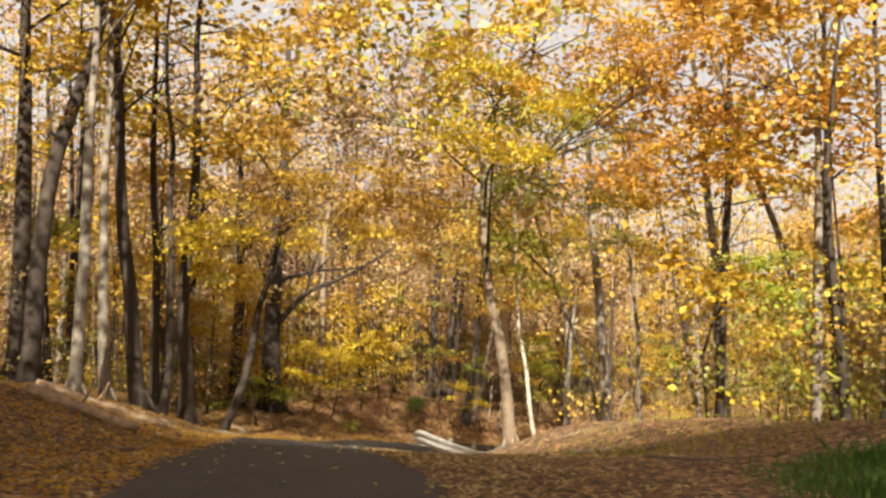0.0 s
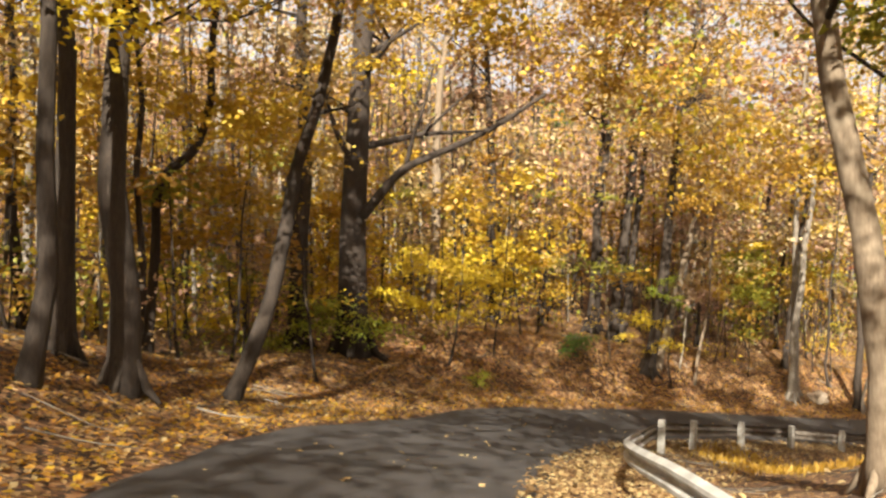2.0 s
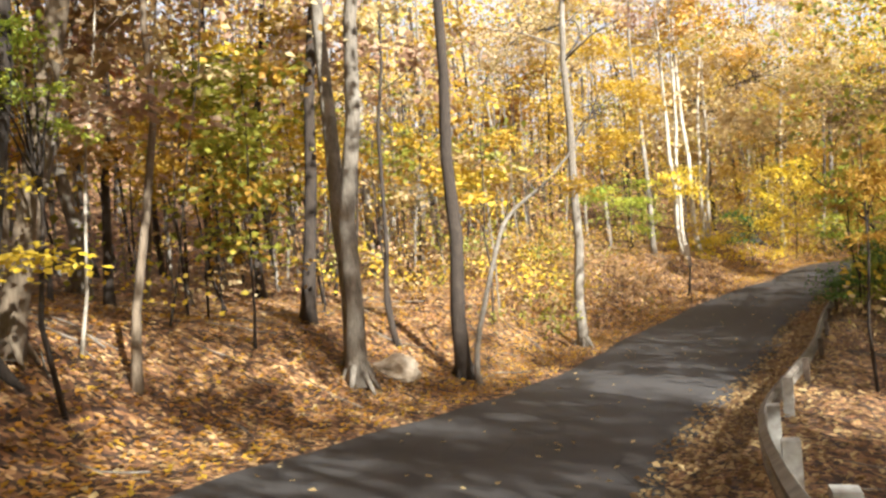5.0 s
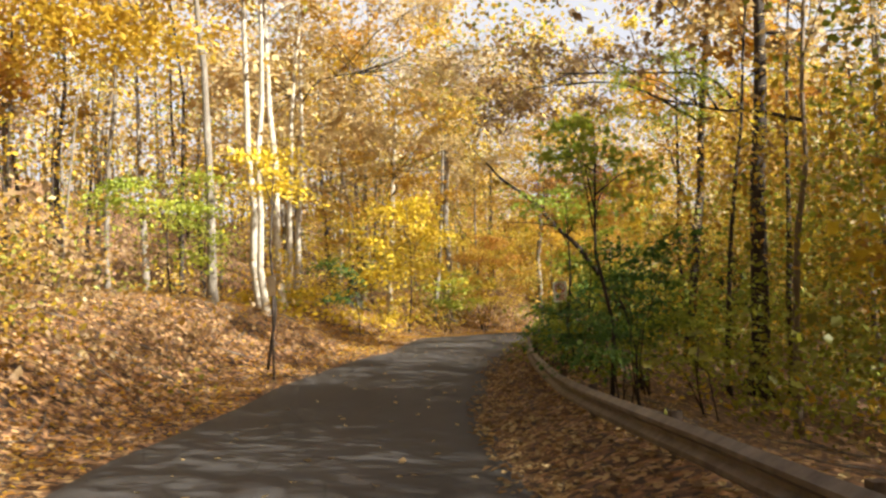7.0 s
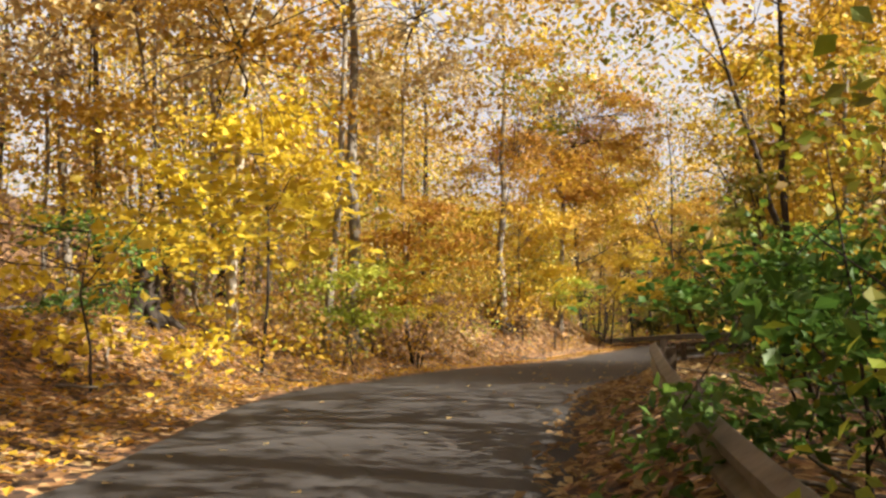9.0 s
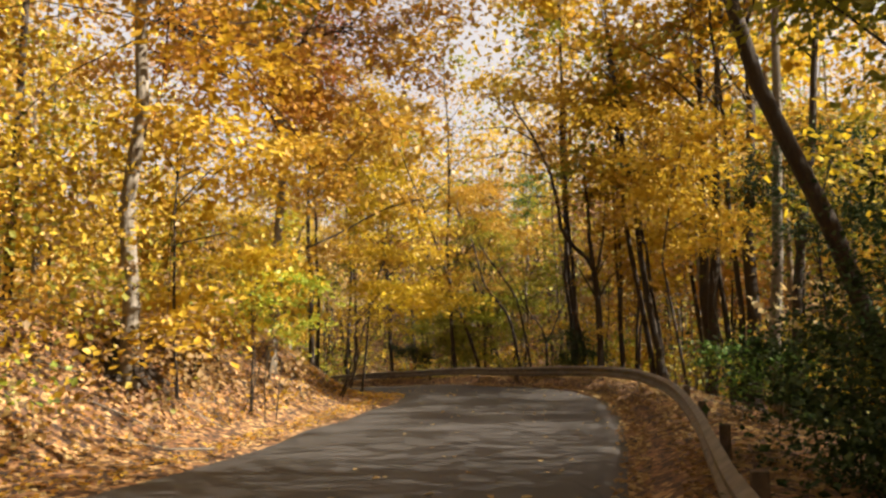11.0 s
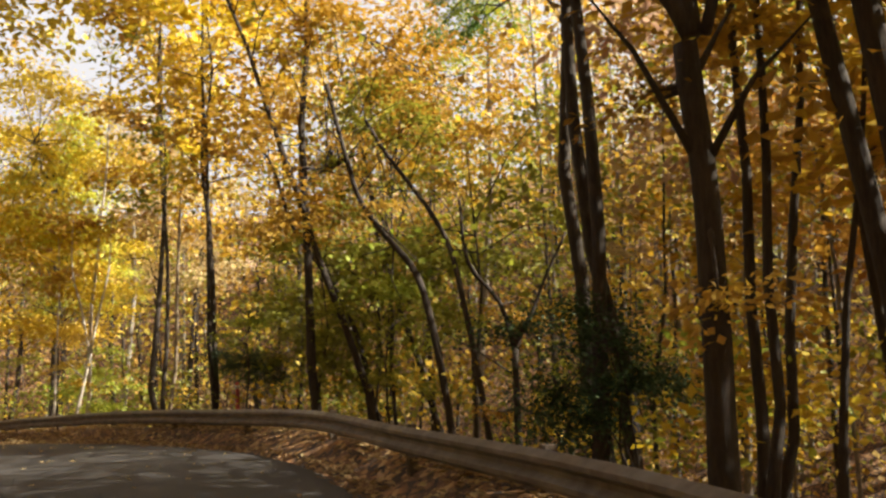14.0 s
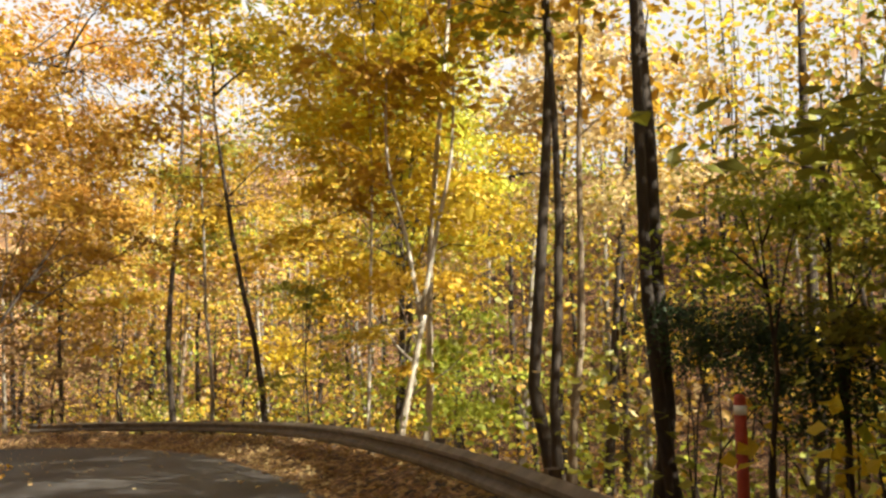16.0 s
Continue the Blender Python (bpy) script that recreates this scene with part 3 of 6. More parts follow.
def leafy_tree(colour, kind, x, y, rise, rm, rv, bx, by, seed=None):
    """An understorey tree or shrub: its leaves fill a flattened crown about (x, y), rise metres over its base at (bx, by)."""
    rng = np.random.RandomState(seed if seed is not None else int(abs(x * 71 + y * 37)) % 99991)
    z0 = height(bx, by)
    name = "shrub" if kind == "shrub" else "small_tree"
    tree = empty(name, bx, by, z0 - 0.04)
    sh = Shape()
    off = np.array([x - bx, y - by, max(rise, rv * 0.7 + 0.2)])
    broad = colour == "bigleaf"
    templates = BROAD if broad else DENSE if colour == "pine" else FINE if rm < 2.6 else COARSE
    su = station(x, y)
    close = abs(float(su[1][0])) < 9
    if close and templates is COARSE:
        templates = MID
    size = (0.62 if broad else 0.75 if colour == "pine" else 0.8 if rm < 1.3 else 1.0 if rm < 2.6 else 1.35)
    size = min(size, max(0.35, rm * 0.75))
    n = int(np.clip(2.6 * (rm / size) * (max(rv, size * 0.5) / size) * (1.5 if rm < 2.6 else 1.2), 5, 30))
    stems = 1 if kind == "tree" else 4
    r0 = 0.014 + 0.006 * rise if kind == "tree" else 0.013
    roots, tops = [], []
    for k in range(stems):
        base = np.array([0.0, 0, 0]) if stems == 1 else np.append(rng.normal(0, 0.18, 2), 0)
        top = off + (0 if stems == 1 else rng.normal(0, 0.4, 3) * rm) + np.array([0, 0, rv * 0.5])
        mid = base + (top - base) * np.array([0.35, 0.35, 0.55]) + np.append(rng.normal(0, 0.04, 2) * rise, 0)
        sh.tube([base, base + (mid - base) * 0.5 + np.append(rng.normal(0, 0.03, 2) * rise, 0), mid, top], [r0, r0 * 0.85, r0 * 0.65, r0 * 0.2], 6, 0.04)
        roots.append(mid)
        tops.append(top)
    for k in range(n):
        a, q = rng.uniform(0, 2 * np.pi), math.sqrt(rng.uniform(0.02, 1))
        h = rng.uniform(-1, 1)
        w = math.sqrt(1 - 0.75 * h * h)
        e = off + np.array([math.cos(a) * rm * q * w, math.sin(a) * rm * q * w, h * rv])
        e[2] = max(e[2], 0.25)
        f = rng.uniform(0.0, 0.85)
        p = roots[k % len(roots)] * (1 - f) + tops[k % len(roots)] * f
        sh.tube([p, (p + e) / 2 + np.array([0, 0, 0.12 * rm]), e], [r0 * 0.45, r0 * 0.3, 0.006], 4, 0.0, False)
        spray(tree, templates, e[0], e[1], e[2], size * rng.uniform(0.8, 1.25), colour, rng)
    sh.object("stem", BARK["dark" if colour not in ("lemon",) else "pale"], tree)
    what = "shrub" if kind == "shrub" else "small understorey tree"
    return tagged(tree, f"{what} with {HUES[colour]} autumn leaves growing from leaf litter" if colour != "pine" else f"{what} with dense dark green leaves beside the road",
                  what.split()[-1] if kind != "shrub" else "shrub", "roadside shrubs" if kind == "shrub" else "understorey trees")


def leafy_bough(colour, x, y, z, rm, rv):
    """A leafy bough high over the ground, borne by the nearest tall tree."""
    tree, pts = min(GROVE, key=lambda g: (g[0].location.x - x) ** 2 + (g[0].location.y - y) ** 2)
    if math.hypot(tree.location.x - x, tree.location.y - y) > (4.2 if x > 40 else 30.0):
        # no tree is near enough: one grows below, beside the road
        s, u, _ = station(x, y)
        s, u = float(s[0]), float(u[0])
        lo, hi = along(RAIL, s) - 1.0, along(LEFT_EDGE, s) + 1.2
        if lo < u < hi:
            u = hi if u > (lo + hi) / 2 else lo
            bx, by = map(float, at_road(s, u))
        else:
            bx, by = x, y
        forest_tree("dark", bx, by, 0.0, 0.0, 0.09, max(9.5, z - height(bx, by) + 1.5), [colour], low=0.6, leafy=0.5)
        tree, pts = GROVE[-1]
    rng = np.random.RandomState(int(abs(x * 71 + y * 37)) % 99991)
    o = np.array(tree.location)
    c = np.array([x, y, z]) - o
    h = max(2.0, c[2] - 0.35 * math.hypot(c[0], c[1]))
    p = np.array([np.interp(h, [q[2] for q in pts], [q[k] for q in pts]) for k in range(3)])
    sh = Shape()
    far = np.linalg.norm(c - p)
    mid = (p + c) / 2 + (0, 0, 0.1 * far) + rng.normal(0, 0.09, 3) * far
    bend = p + (mid - p) * 0.5 + rng.normal(0, 0.06, 3) * far
    sh.tube(spline([p, bend, mid, c], 4), np.linspace(0.045, 0.014, 13), 6, 0.04)
    close = abs(float(station(x, y)[1][0])) < 9
    size = min(1.0 if close else 1.3, max(0.5, rm * 0.4))
    for k in range(int(np.clip(3.0 * rm / size * max(rv, size * 0.5) / size, 5, 26))):
        a, q, up = rng.uniform(0, 2 * np.pi), math.sqrt(rng.uniform(0.02, 1)), rng.uniform(-1, 1)
        w = math.sqrt(1 - 0.75 * up * up)
        e = c + np.array([math.cos(a) * rm * q * w, math.sin(a) * rm * q * w, up * rv])
        s = mid + (c - mid) * rng.uniform(0, 1)
        sh.tube([s, (s + e) / 2 + (0, 0, 0.1 * rm), e], [0.018, 0.012, 0.005], 4, 0.0, False)
        spray(tree, MID if close else COARSE if rm > 2.0 else FINE, *e, size * rng.uniform(0.8, 1.25), colour, rng)
    sh.object("limb", BARK["dark"], tree)


# ---- guard rail ----
def build_guard_rail():
    s = np.arange(51.0, AX_S[-1] - 6, 0.5)
    u = along(RAIL, s)
    u = np.convolve(np.pad(u, 4, "edge"), np.ones(9) / 9, "valid")
    x, y = at_road(s, u)
    g = np.interp(s, AX_S, AX[:, 2]) + along(CANT, s) * np.clip(u, -4, 5)
    top = g + 0.70 * smooth((s - 49.5) / 9.0)
    tx, ty = np.gradient(x), np.gradient(y)
    ln = np.hypot(tx, ty)
    nx, ny = -ty / ln, tx / ln
    rail = empty("guard_rail", float(x[20]), float(y[20]), float(g[20]))
    o = np.array(rail.location)
    # W section: depth towards the road, height below the top
    prof = [(0.0, 0.0), (0.03, -0.02), (0.075, -0.05), (0.075, -0.09), (0.012, -0.135), (0.012, -0.175), (0.075, -0.22), (0.075, -0.26), (0.03, -0.29), (0.0, -0.31)]
    rows = [(d, h) for d, h in prof] + [(d - 0.006, h) for d, h in prof[::-1]]
    # the end twists until its face looks up
    roll = radians(55) * (1 - smooth((s - 50.5) / 9.0))
    m, c, e = len(rows), np.cos(roll), np.sin(roll)
    ring = np.stack([np.c_[x + nx * (d * c - h * e), y + ny * (d * c - h * e), top + h * c + d * e] - o for d, h in rows])
    for k, first in enumerate(range(0, len(s) - 1, 8)):
        last = min(first + 8, len(s) - 1)
        n = last - first + 1
        i, j = np.meshgrid(np.arange(n - 1), np.arange(m))
        q = (j + 1) % m
        lap = np.array([nx[first], ny[first], 0]) * 0.004 * (k % 2)
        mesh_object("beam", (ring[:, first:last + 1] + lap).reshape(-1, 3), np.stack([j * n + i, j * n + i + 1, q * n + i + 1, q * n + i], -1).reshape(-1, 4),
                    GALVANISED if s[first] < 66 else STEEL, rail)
    post = Shape().box(Matrix.Identity(4), 0.15, 0.16, 1.0)
    post.v = [(a * (0.94 if c > 0.5 else 1), b * (0.94 if c > 0.5 else 1), c) for a, b, c in post.v]
    pm, brown = None, None
    for at in np.arange(70.0, AX_S[-1] - 7, 3.43):
        q = int(round((at - s[0]) / 0.5))
        px, py = x[q] - nx[q] * 0.12, y[q] - ny[q] * 0.12
        if pm is None:
            ob = post.object("post", POST_WOOD, rail, True)
            pm = ob.data
        else:
            ob = new("post", pm)
            ob.parent = rail
            if at > 92:
                # darker copy of the post: shade under the beam put into its colour
                if brown is None:
                    brown = pm.copy()
                    brown.materials[0] = SHADED_WOOD
                ob.data = brown
        lift = float(top[q]) + (0.10 if at < 92 else 0.02)
        ob.matrix_basis = Matrix.LocRotScale((px - o[0], py - o[1], g[q] - 0.3 - o[2]),
                                             Euler((0.02 * math.sin(at * 3), 0.03 * math.sin(at * 5), math.atan2(ty[q], tx[q]))), (1 if at < 92 else 0.7, 1 if at < 92 else 0.7, lift - g[q] + 0.3))
    return tagged(rail, "long weathered galvanised guard rail on grey wooden posts beside the road", "guard rail")


# ---- far woods ----
def far_woods():
    """Woods that nobody could count, behind the single trees: many trunks in one mesh, leaf clouds in one mesh for each hue."""
    rng = np.random.RandomState(77)
    p = np.c_[rng.uniform(-55, 140, 3900), rng.uniform(-30, 145, 3900)]
    s, u, _ = station(p[:, 0], p[:, 1])
    d = np.where(u > 0, u - along(LEFT_EDGE, s), along(RAIL, s) - u)
    keep = (d > 8) & (d < 46) & (p[:, 1] > -18) & (rng.uniform(0, 1, len(p)) < np.where(p[:, 1] < -10, 0.3, 0.62)) & ~((u < 0) & (s > 60) & (s < 88) & (d < 15))
    p, d, s, u = p[keep], d[keep], s[keep], u[keep]
    z = ground(p[:, 0], p[:, 1])
    sh = {"dark": Shape(), "pale": Shape()}
    for (x, y), g in zip(p, z):
        h, r = rng.uniform(9, 19), rng.uniform(0.03, 0.15)
        l = rng.normal(0, 0.04, 2)
        c = rng.normal(0, 0.25, 2)
        sh["pale" if rng.uniform() < 0.5 else "dark"].tube([(x, y, g - 0.3), (x + l[0] * h * 0.5 + c[0], y + l[1] * h * 0.5 + c[1], g + h * 0.5), (x + l[0] * h, y + l[1] * h, g + h)],
                                                           [r * 1.2, r * 0.75, r * 0.2], 5, 0.0, False)
    # thin pale stems crowd the slope outside the first bend
    ts, td = rng.uniform(64, 116, 330), 7 + rng.gamma(2.2, 5.0, 330)
    tx, ty = at_road(ts, along(LEFT_EDGE, ts) + td)
    for x, y, g in zip(tx, ty, ground(tx, ty)):
        h, l = rng.uniform(5, 12), rng.normal(0, 0.06, 2)
        sh["pale" if rng.uniform() < 0.7 else "dark"].tube([(x, y, g - 0.2), (x + l[0] * h * 0.4, y + l[1] * h * 0.6, g + h * 0.5), (x + l[0] * h, y + l[1] * h, g + h)],
                                                           [0.055, 0.04, 0.012], 5, 0.0, False)
    for k, v in sh.items():
        tagged(v.object("far_trunks", BARK[k]), f"many distant {'pale' if k == 'pale' else 'dark'} tree trunks in the woods", "woods", kind="stuff")
    hues = ["amber", "blush", "peach", "olive", "gold", "rust", "yellow", "lime"]
    share = {h: [] for h in hues}

    def cloud(x, y, g, low, high, n, spread, weights, size=1.0):
        hue = hues[rng.choice(8, p=np.array(weights) / sum(weights))]
        c = np.array([x, y, g + rng.uniform(low, high)]) + np.append(rng.normal(0, 1.2, 2), 0)
        share[hue].append(np.c_[c + rng.normal(0, 1, (n, 3)) * (spread, spread, spread * 0.45), np.full(n, size)])
        cloud.last = share[hue]

    for (x, y), g, dd, ss, uu in zip(p, z, d, s, u):
        if uu > 0 and ss < 112:
            w = [0.27, 0.08, 0.10, 0.12, 0.20, 0.14, 0.09, 0.0] if ss < 66 else [0.15, 0.30, 0.15, 0.07, 0.09, 0.18, 0.06, 0.0]
        elif uu > 0:
            w = [0.32, 0.04, 0.20, 0.07, 0.22, 0.08, 0.07, 0.0]
        else:
            w = [0.34, 0.02, 0.04, 0.28, 0.14, 0.13, 0.03, 0.02]
        n = 30 if dd < 22 else 18
        for k in range(5 if dd < 22 else 7):
            cloud(x, y, g, 3.0, 18.5 if dd < 22 else 21.0, n, 1.15, w, 0.95 if dd < 22 else 1.5)
        low_w = [0.2, 0.03, 0.04, 0.26, 0.15, 0.18, 0.12, 0.02] if uu > 0 else [0.2, 0.0, 0.05, 0.36, 0.18, 0.06, 0.09, 0.06]
        for k in range(3):
            cloud(x, y, g, 0.3, 5.0, n, 0.9, low_w, 0.95 if dd < 22 else 1.4)
    # brush close behind the verges, and high leaf clouds, mostly unseen, added to shade them
    def strip(count, s0, s1, d0, d1, left, low, high, n, spread, weights, size):
        ss, dd = rng.uniform(s0, s1, count), rng.uniform(d0, d1, count)
        uu = along(LEFT_EDGE, ss) + dd if left else along(RAIL, ss) - dd
        xx, yy = at_road(ss, uu)
        for x, y, g in zip(xx, yy, ground(xx, yy)):
            cloud(x, y, g, low, high, n, spread, weights, size)
            if low < 4:
                made = cloud.last
                sq, uq, _ = station(made[-1][:, 0], made[-1][:, 1])
                made[-1] = made[-1][(uq > along(LEFT_EDGE, sq) + 0.5) | (uq < along(RAIL, sq) - 0.5)]

    strip(420, 96, 205, 2.6, 10, False, 0.3, 2.6, 60, 0.55, [0.06, 0, 0.02, 0.40, 0.12, 0, 0.14, 0.26], 0.6)
    strip(230, 126, 165, 1.6, 9, True, 0.3, 3.2, 60, 0.5, [0.2, 0.02, 0.05, 0.3, 0.2, 0.08, 0.15, 0.0], 0.55)
    strip(110, 62, 100, 4.0, 11, True, 0.2, 1.6, 46, 0.5, [0.2, 0.08, 0.05, 0.3, 0.07, 0.2, 0.1, 0.0], 0.5)
    strip(100, 24, 70, 7.0, 15, False, 0.3, 3.0, 50, 0.6, [0.14, 0, 0.08, 0.4, 0.2, 0.04, 0.08, 0.06], 0.6)
    strip(150, 127, 150, 0.5, 3.6, True, 0.1, 1.3, 60, 0.42, [0.26, 0.0, 0.06, 0.1, 0.12, 0.4, 0.04, 0.02], 0.5)
    strip(110, 128, 150, 1.6, 6.5, True, 1.0, 4.2, 70, 0.55, [0.16, 0.02, 0.02, 0.2, 0.24, 0.04, 0.2, 0.12], 0.5)
    strip(170, 99, 112, 1.0, 6.5, True, 0.1, 1.5, 60, 0.45, [0.2, 0.0, 0.05, 0.16, 0.05, 0.5, 0.04, 0.0], 0.5)
    strip(120, 100, 128, 3.6, 11, True, 0.3, 3.0, 50, 0.5, [0.2, 0.04, 0.06, 0.3, 0.1, 0.14, 0.1, 0.06], 0.5)
    strip(150, 60, 84, 5.0, 15, True, 0.3, 2.6, 50, 0.6, [0.2, 0.02, 0.0, 0.26, 0.22, 0.08, 0.22, 0.0], 0.55)
    strip(110, 108, 132, 0.5, 6, False, 0.2, 2.6, 60, 0.5, [0.04, 0.0, 0.0, 0.4, 0.08, 0.0, 0.08, 0.4], 0.5)
    # hue weights for the unseen canopy added to cast shade, and for two woods
    shade_canopy = [0.3, 0.03, 0.1, 0.2, 0.27, 0.05, 0.05, 0.0]
    golden = [0.36, 0.0, 0.02, 0.10, 0.40, 0.04, 0.08, 0.0]
    wood = [0.2, 0, 0.04, 0.40, 0.2, 0.02, 0.08, 0.06]
    # leaf clouds beyond the rail, added to shade the road, with gaps for sun
    for s0, s1, much in ((94, 108, 1.5), (127, 142, 1.4), (151, 162, 0.45), (162, 190, 0.12), (190, 212, 0.5)):
        n = int((s1 - s0) * much)
        hue = golden if 120 < s0 < 155 else wood
        strip(3 * n, s0, s1, 3.0, 9, False, 4.0, 9.5, 140, 0.9, hue, 0.62)
        strip(3 * n, s0, s1, 9.0, 15, False, 8.0, 14, 84, 1.1, hue, 1.0)
        strip(4 * n, s0, s1, 15.0, 25, False, 11.0, 18, 84, 1.2, hue, 1.15)
    strip(60, 98, 107, 2.0, 7.0, False, 8.5, 12.0, 90, 1.0, wood, 0.8)
    for s0, s1 in ((108, 117), (117, 127), (142, 151)):
        strip(30, s0, s1, 3.5, 9, False, 2.5, 6, 140, 0.9, wood, 0.5)
        strip(55, s0, s1, 7.0, 16, False, 4.0, 9, 90, 1.1, wood, 0.8)
    strip(45, 126, 141, 3.0, 10, False, 8.0, 13, 84, 1.0, golden, 0.9)
    strip(45, 126, 141, 10.0, 18, False, 13.0, 18, 84, 1.1, golden, 1.0)
    strip(80, 138, 158, 9.0, 26, False, 3.0, 10, 84, 1.2, golden, 0.95)
    strip(130, 156, 170, 7.0, 22, False, 6.0, 14.0, 90, 1.2, [0.25, 0.0, 0.0, 0.5, 0.05, 0.2, 0.0, 0.0], 0.9)
    strip(30, 76, 87, -5.0, 0.0, True, 8.5, 12.0, 84, 1.0, shade_canopy, 0.85)
    strip(160, 165, 200, 15.0, 38, False, 9.0, 21, 60, 1.6, wood, 1.5)
    strip(620, 132, 214, 14.0, 46, False, 0.5, 14, 36, 1.3, [0.3, 0.03, 0.06, 0.26, 0.2, 0.1, 0.05, 0.0], 1.6)
    strip(160, 176, 214, 4.0, 24, True, 0.5, 14, 40, 1.2, [0.45, 0.05, 0.1, 0.05, 0.2, 0.15, 0, 0], 1.3)
    east = [0.28, 0.05, 0.06, 0.16, 0.24, 0.07, 0.14, 0.0]
    strip(170, 116, 168, 4.0, 14, True, 3.5, 9.0, 90, 1.1, east, 0.7)
    strip(230, 112, 172, 10.0, 26, True, 6.0, 15.0, 90, 1.3, east, 1.0)
    strip(120, 72, 112, 10.0, 28, True, 5.0, 14.0, 90, 1.3, [0.2, 0.2, 0.16, 0.06, 0.12, 0.2, 0.06, 0.0], 1.0)
    strip(90, 122, 152, -6.0, 2.0, True, 8.5, 13.5, 84, 1.1, shade_canopy, 0.85)
    strip(380, 0, 34, -4.0, 18, True, 8.0, 16, 80, 1.1, shade_canopy, 0.8)
    strip(105, 30, 54, -1.0, 15, True, 8.5, 16, 90, 1.1, shade_canopy, 1.05)
    strip(25, 54, 68, -3.0, 8, True, 9.5, 16, 90, 1.1, shade_canopy, 1.1)
    strip(12, 64, 84, -4.0, 4, False, 8.5, 15, 84, 1.1, shade_canopy, 1.0)
    strip(200, 40, 78, 8.0, 24, False, 0.3, 7.5, 60, 0.9, [0.26, 0.0, 0.02, 0.42, 0.1, 0.14, 0.04, 0.02], 0.7)
    strip(90, 170, 188, 7.0, 17, False, 4.0, 10, 90, 1.0, [0.15, 0.0, 0.0, 0.6, 0.15, 0.05, 0.05, 0.0], 0.6)
    strip(120, 176, 208, 2.0, 16, True, 4.0, 13, 90, 1.1, [0.4, 0.02, 0.05, 0.03, 0.35, 0.1, 0.05, 0.0], 0.8)
    strip(34, 48, 60, -5.0, -1.0, True, 8.5, 12.0, 84, 1.0, shade_canopy, 0.85)
    strip(190, 20, 52, 7.0, 22, False, 7.0, 15, 84, 1.1, shade_canopy, 1.0)
    strip(90, 78, 102, 4.0, 11, True, 5.5, 9.5, 80, 1.2, [0.15, 0.4, 0.2, 0.05, 0, 0.2, 0, 0], 0.9)
    # the far edge of the woods
    q = np.c_[rng.uniform(-100, 200, 3600), rng.uniform(-40, 190, 3600)]
    sq, uq, _ = station(q[:, 0], q[:, 1])
    away = np.abs(uq)
    on = (away > 42) & (away < 66) & (q[:, 1] > -5)
    for (x, y), g, ss, uu in zip(q[on], ground(np.clip(q[on, 0], -62, 150), np.clip(q[on, 1], -48, 150)), sq[on], uq[on]):
        cloud(x, y, g, 0.0, 22.0, 20, 1.9, [0.15, 0.35, 0.25, 0.05, 0, 0.2, 0, 0] if uu > 0 and ss < 125 else [0.34, 0.05, 0.12, 0.24, 0.12, 0.13, 0, 0], 2.7)
    # bare twigs among the far leaves
    k = rng.choice(len(p), 1500)
    tw = Shape()
    for (x, y), g in zip(p[k], z[k]):
        a = np.array([x, y, g + rng.uniform(1.5, 12)])
        d = rng.normal(0, 1, 3) * (1, 1, 0.5) + (0, 0, 0.5)
        l = rng.uniform(1.2, 3.2)
        e = a + d * l / np.linalg.norm(d)
        q = (a + e) / 2 + rng.normal(0, 0.2, 3)
        tw.tube([a, q, e], [0.03, 0.02, 0.008], 3, 0.0, False)
        tw.tube([q, q + rng.normal(0, 0.7, 3) + (0, 0, 0.5)], [0.018, 0.007], 3, 0.0, False)
    tagged(tw.object("far_twigs", BARK["pale"]), "pale bare twigs and thin branches in the woods", "woods", kind="stuff")
    for hue, c in share.items():
        if not c:
            continue
        c = np.vstack(c)
        big, c = c[:, 3], c[:, :3]
        ax = rng.normal(0, 1, c.shape) * (1, 1, 0.7)
        ax /= np.linalg.norm(ax, axis=1)[:, None]
        sd = np.cross(rng.normal(0, 0.55, c.shape) + (0, -0.45, 0.9), ax)
        sd /= np.linalg.norm(sd, axis=1)[:, None]
        ln = rng.uniform(0.16, 0.32, len(c)) * big
        v, f = quads_of_leaves(c, ax, sd, ln, ln * 0.75, 0.2)
        tagged(mesh_object("far_foliage", v, f, LEAVES[hue]), f"distant {HUES[hue]} autumn foliage in the woods, with unseen canopy added for shade", "woods", kind="stuff")


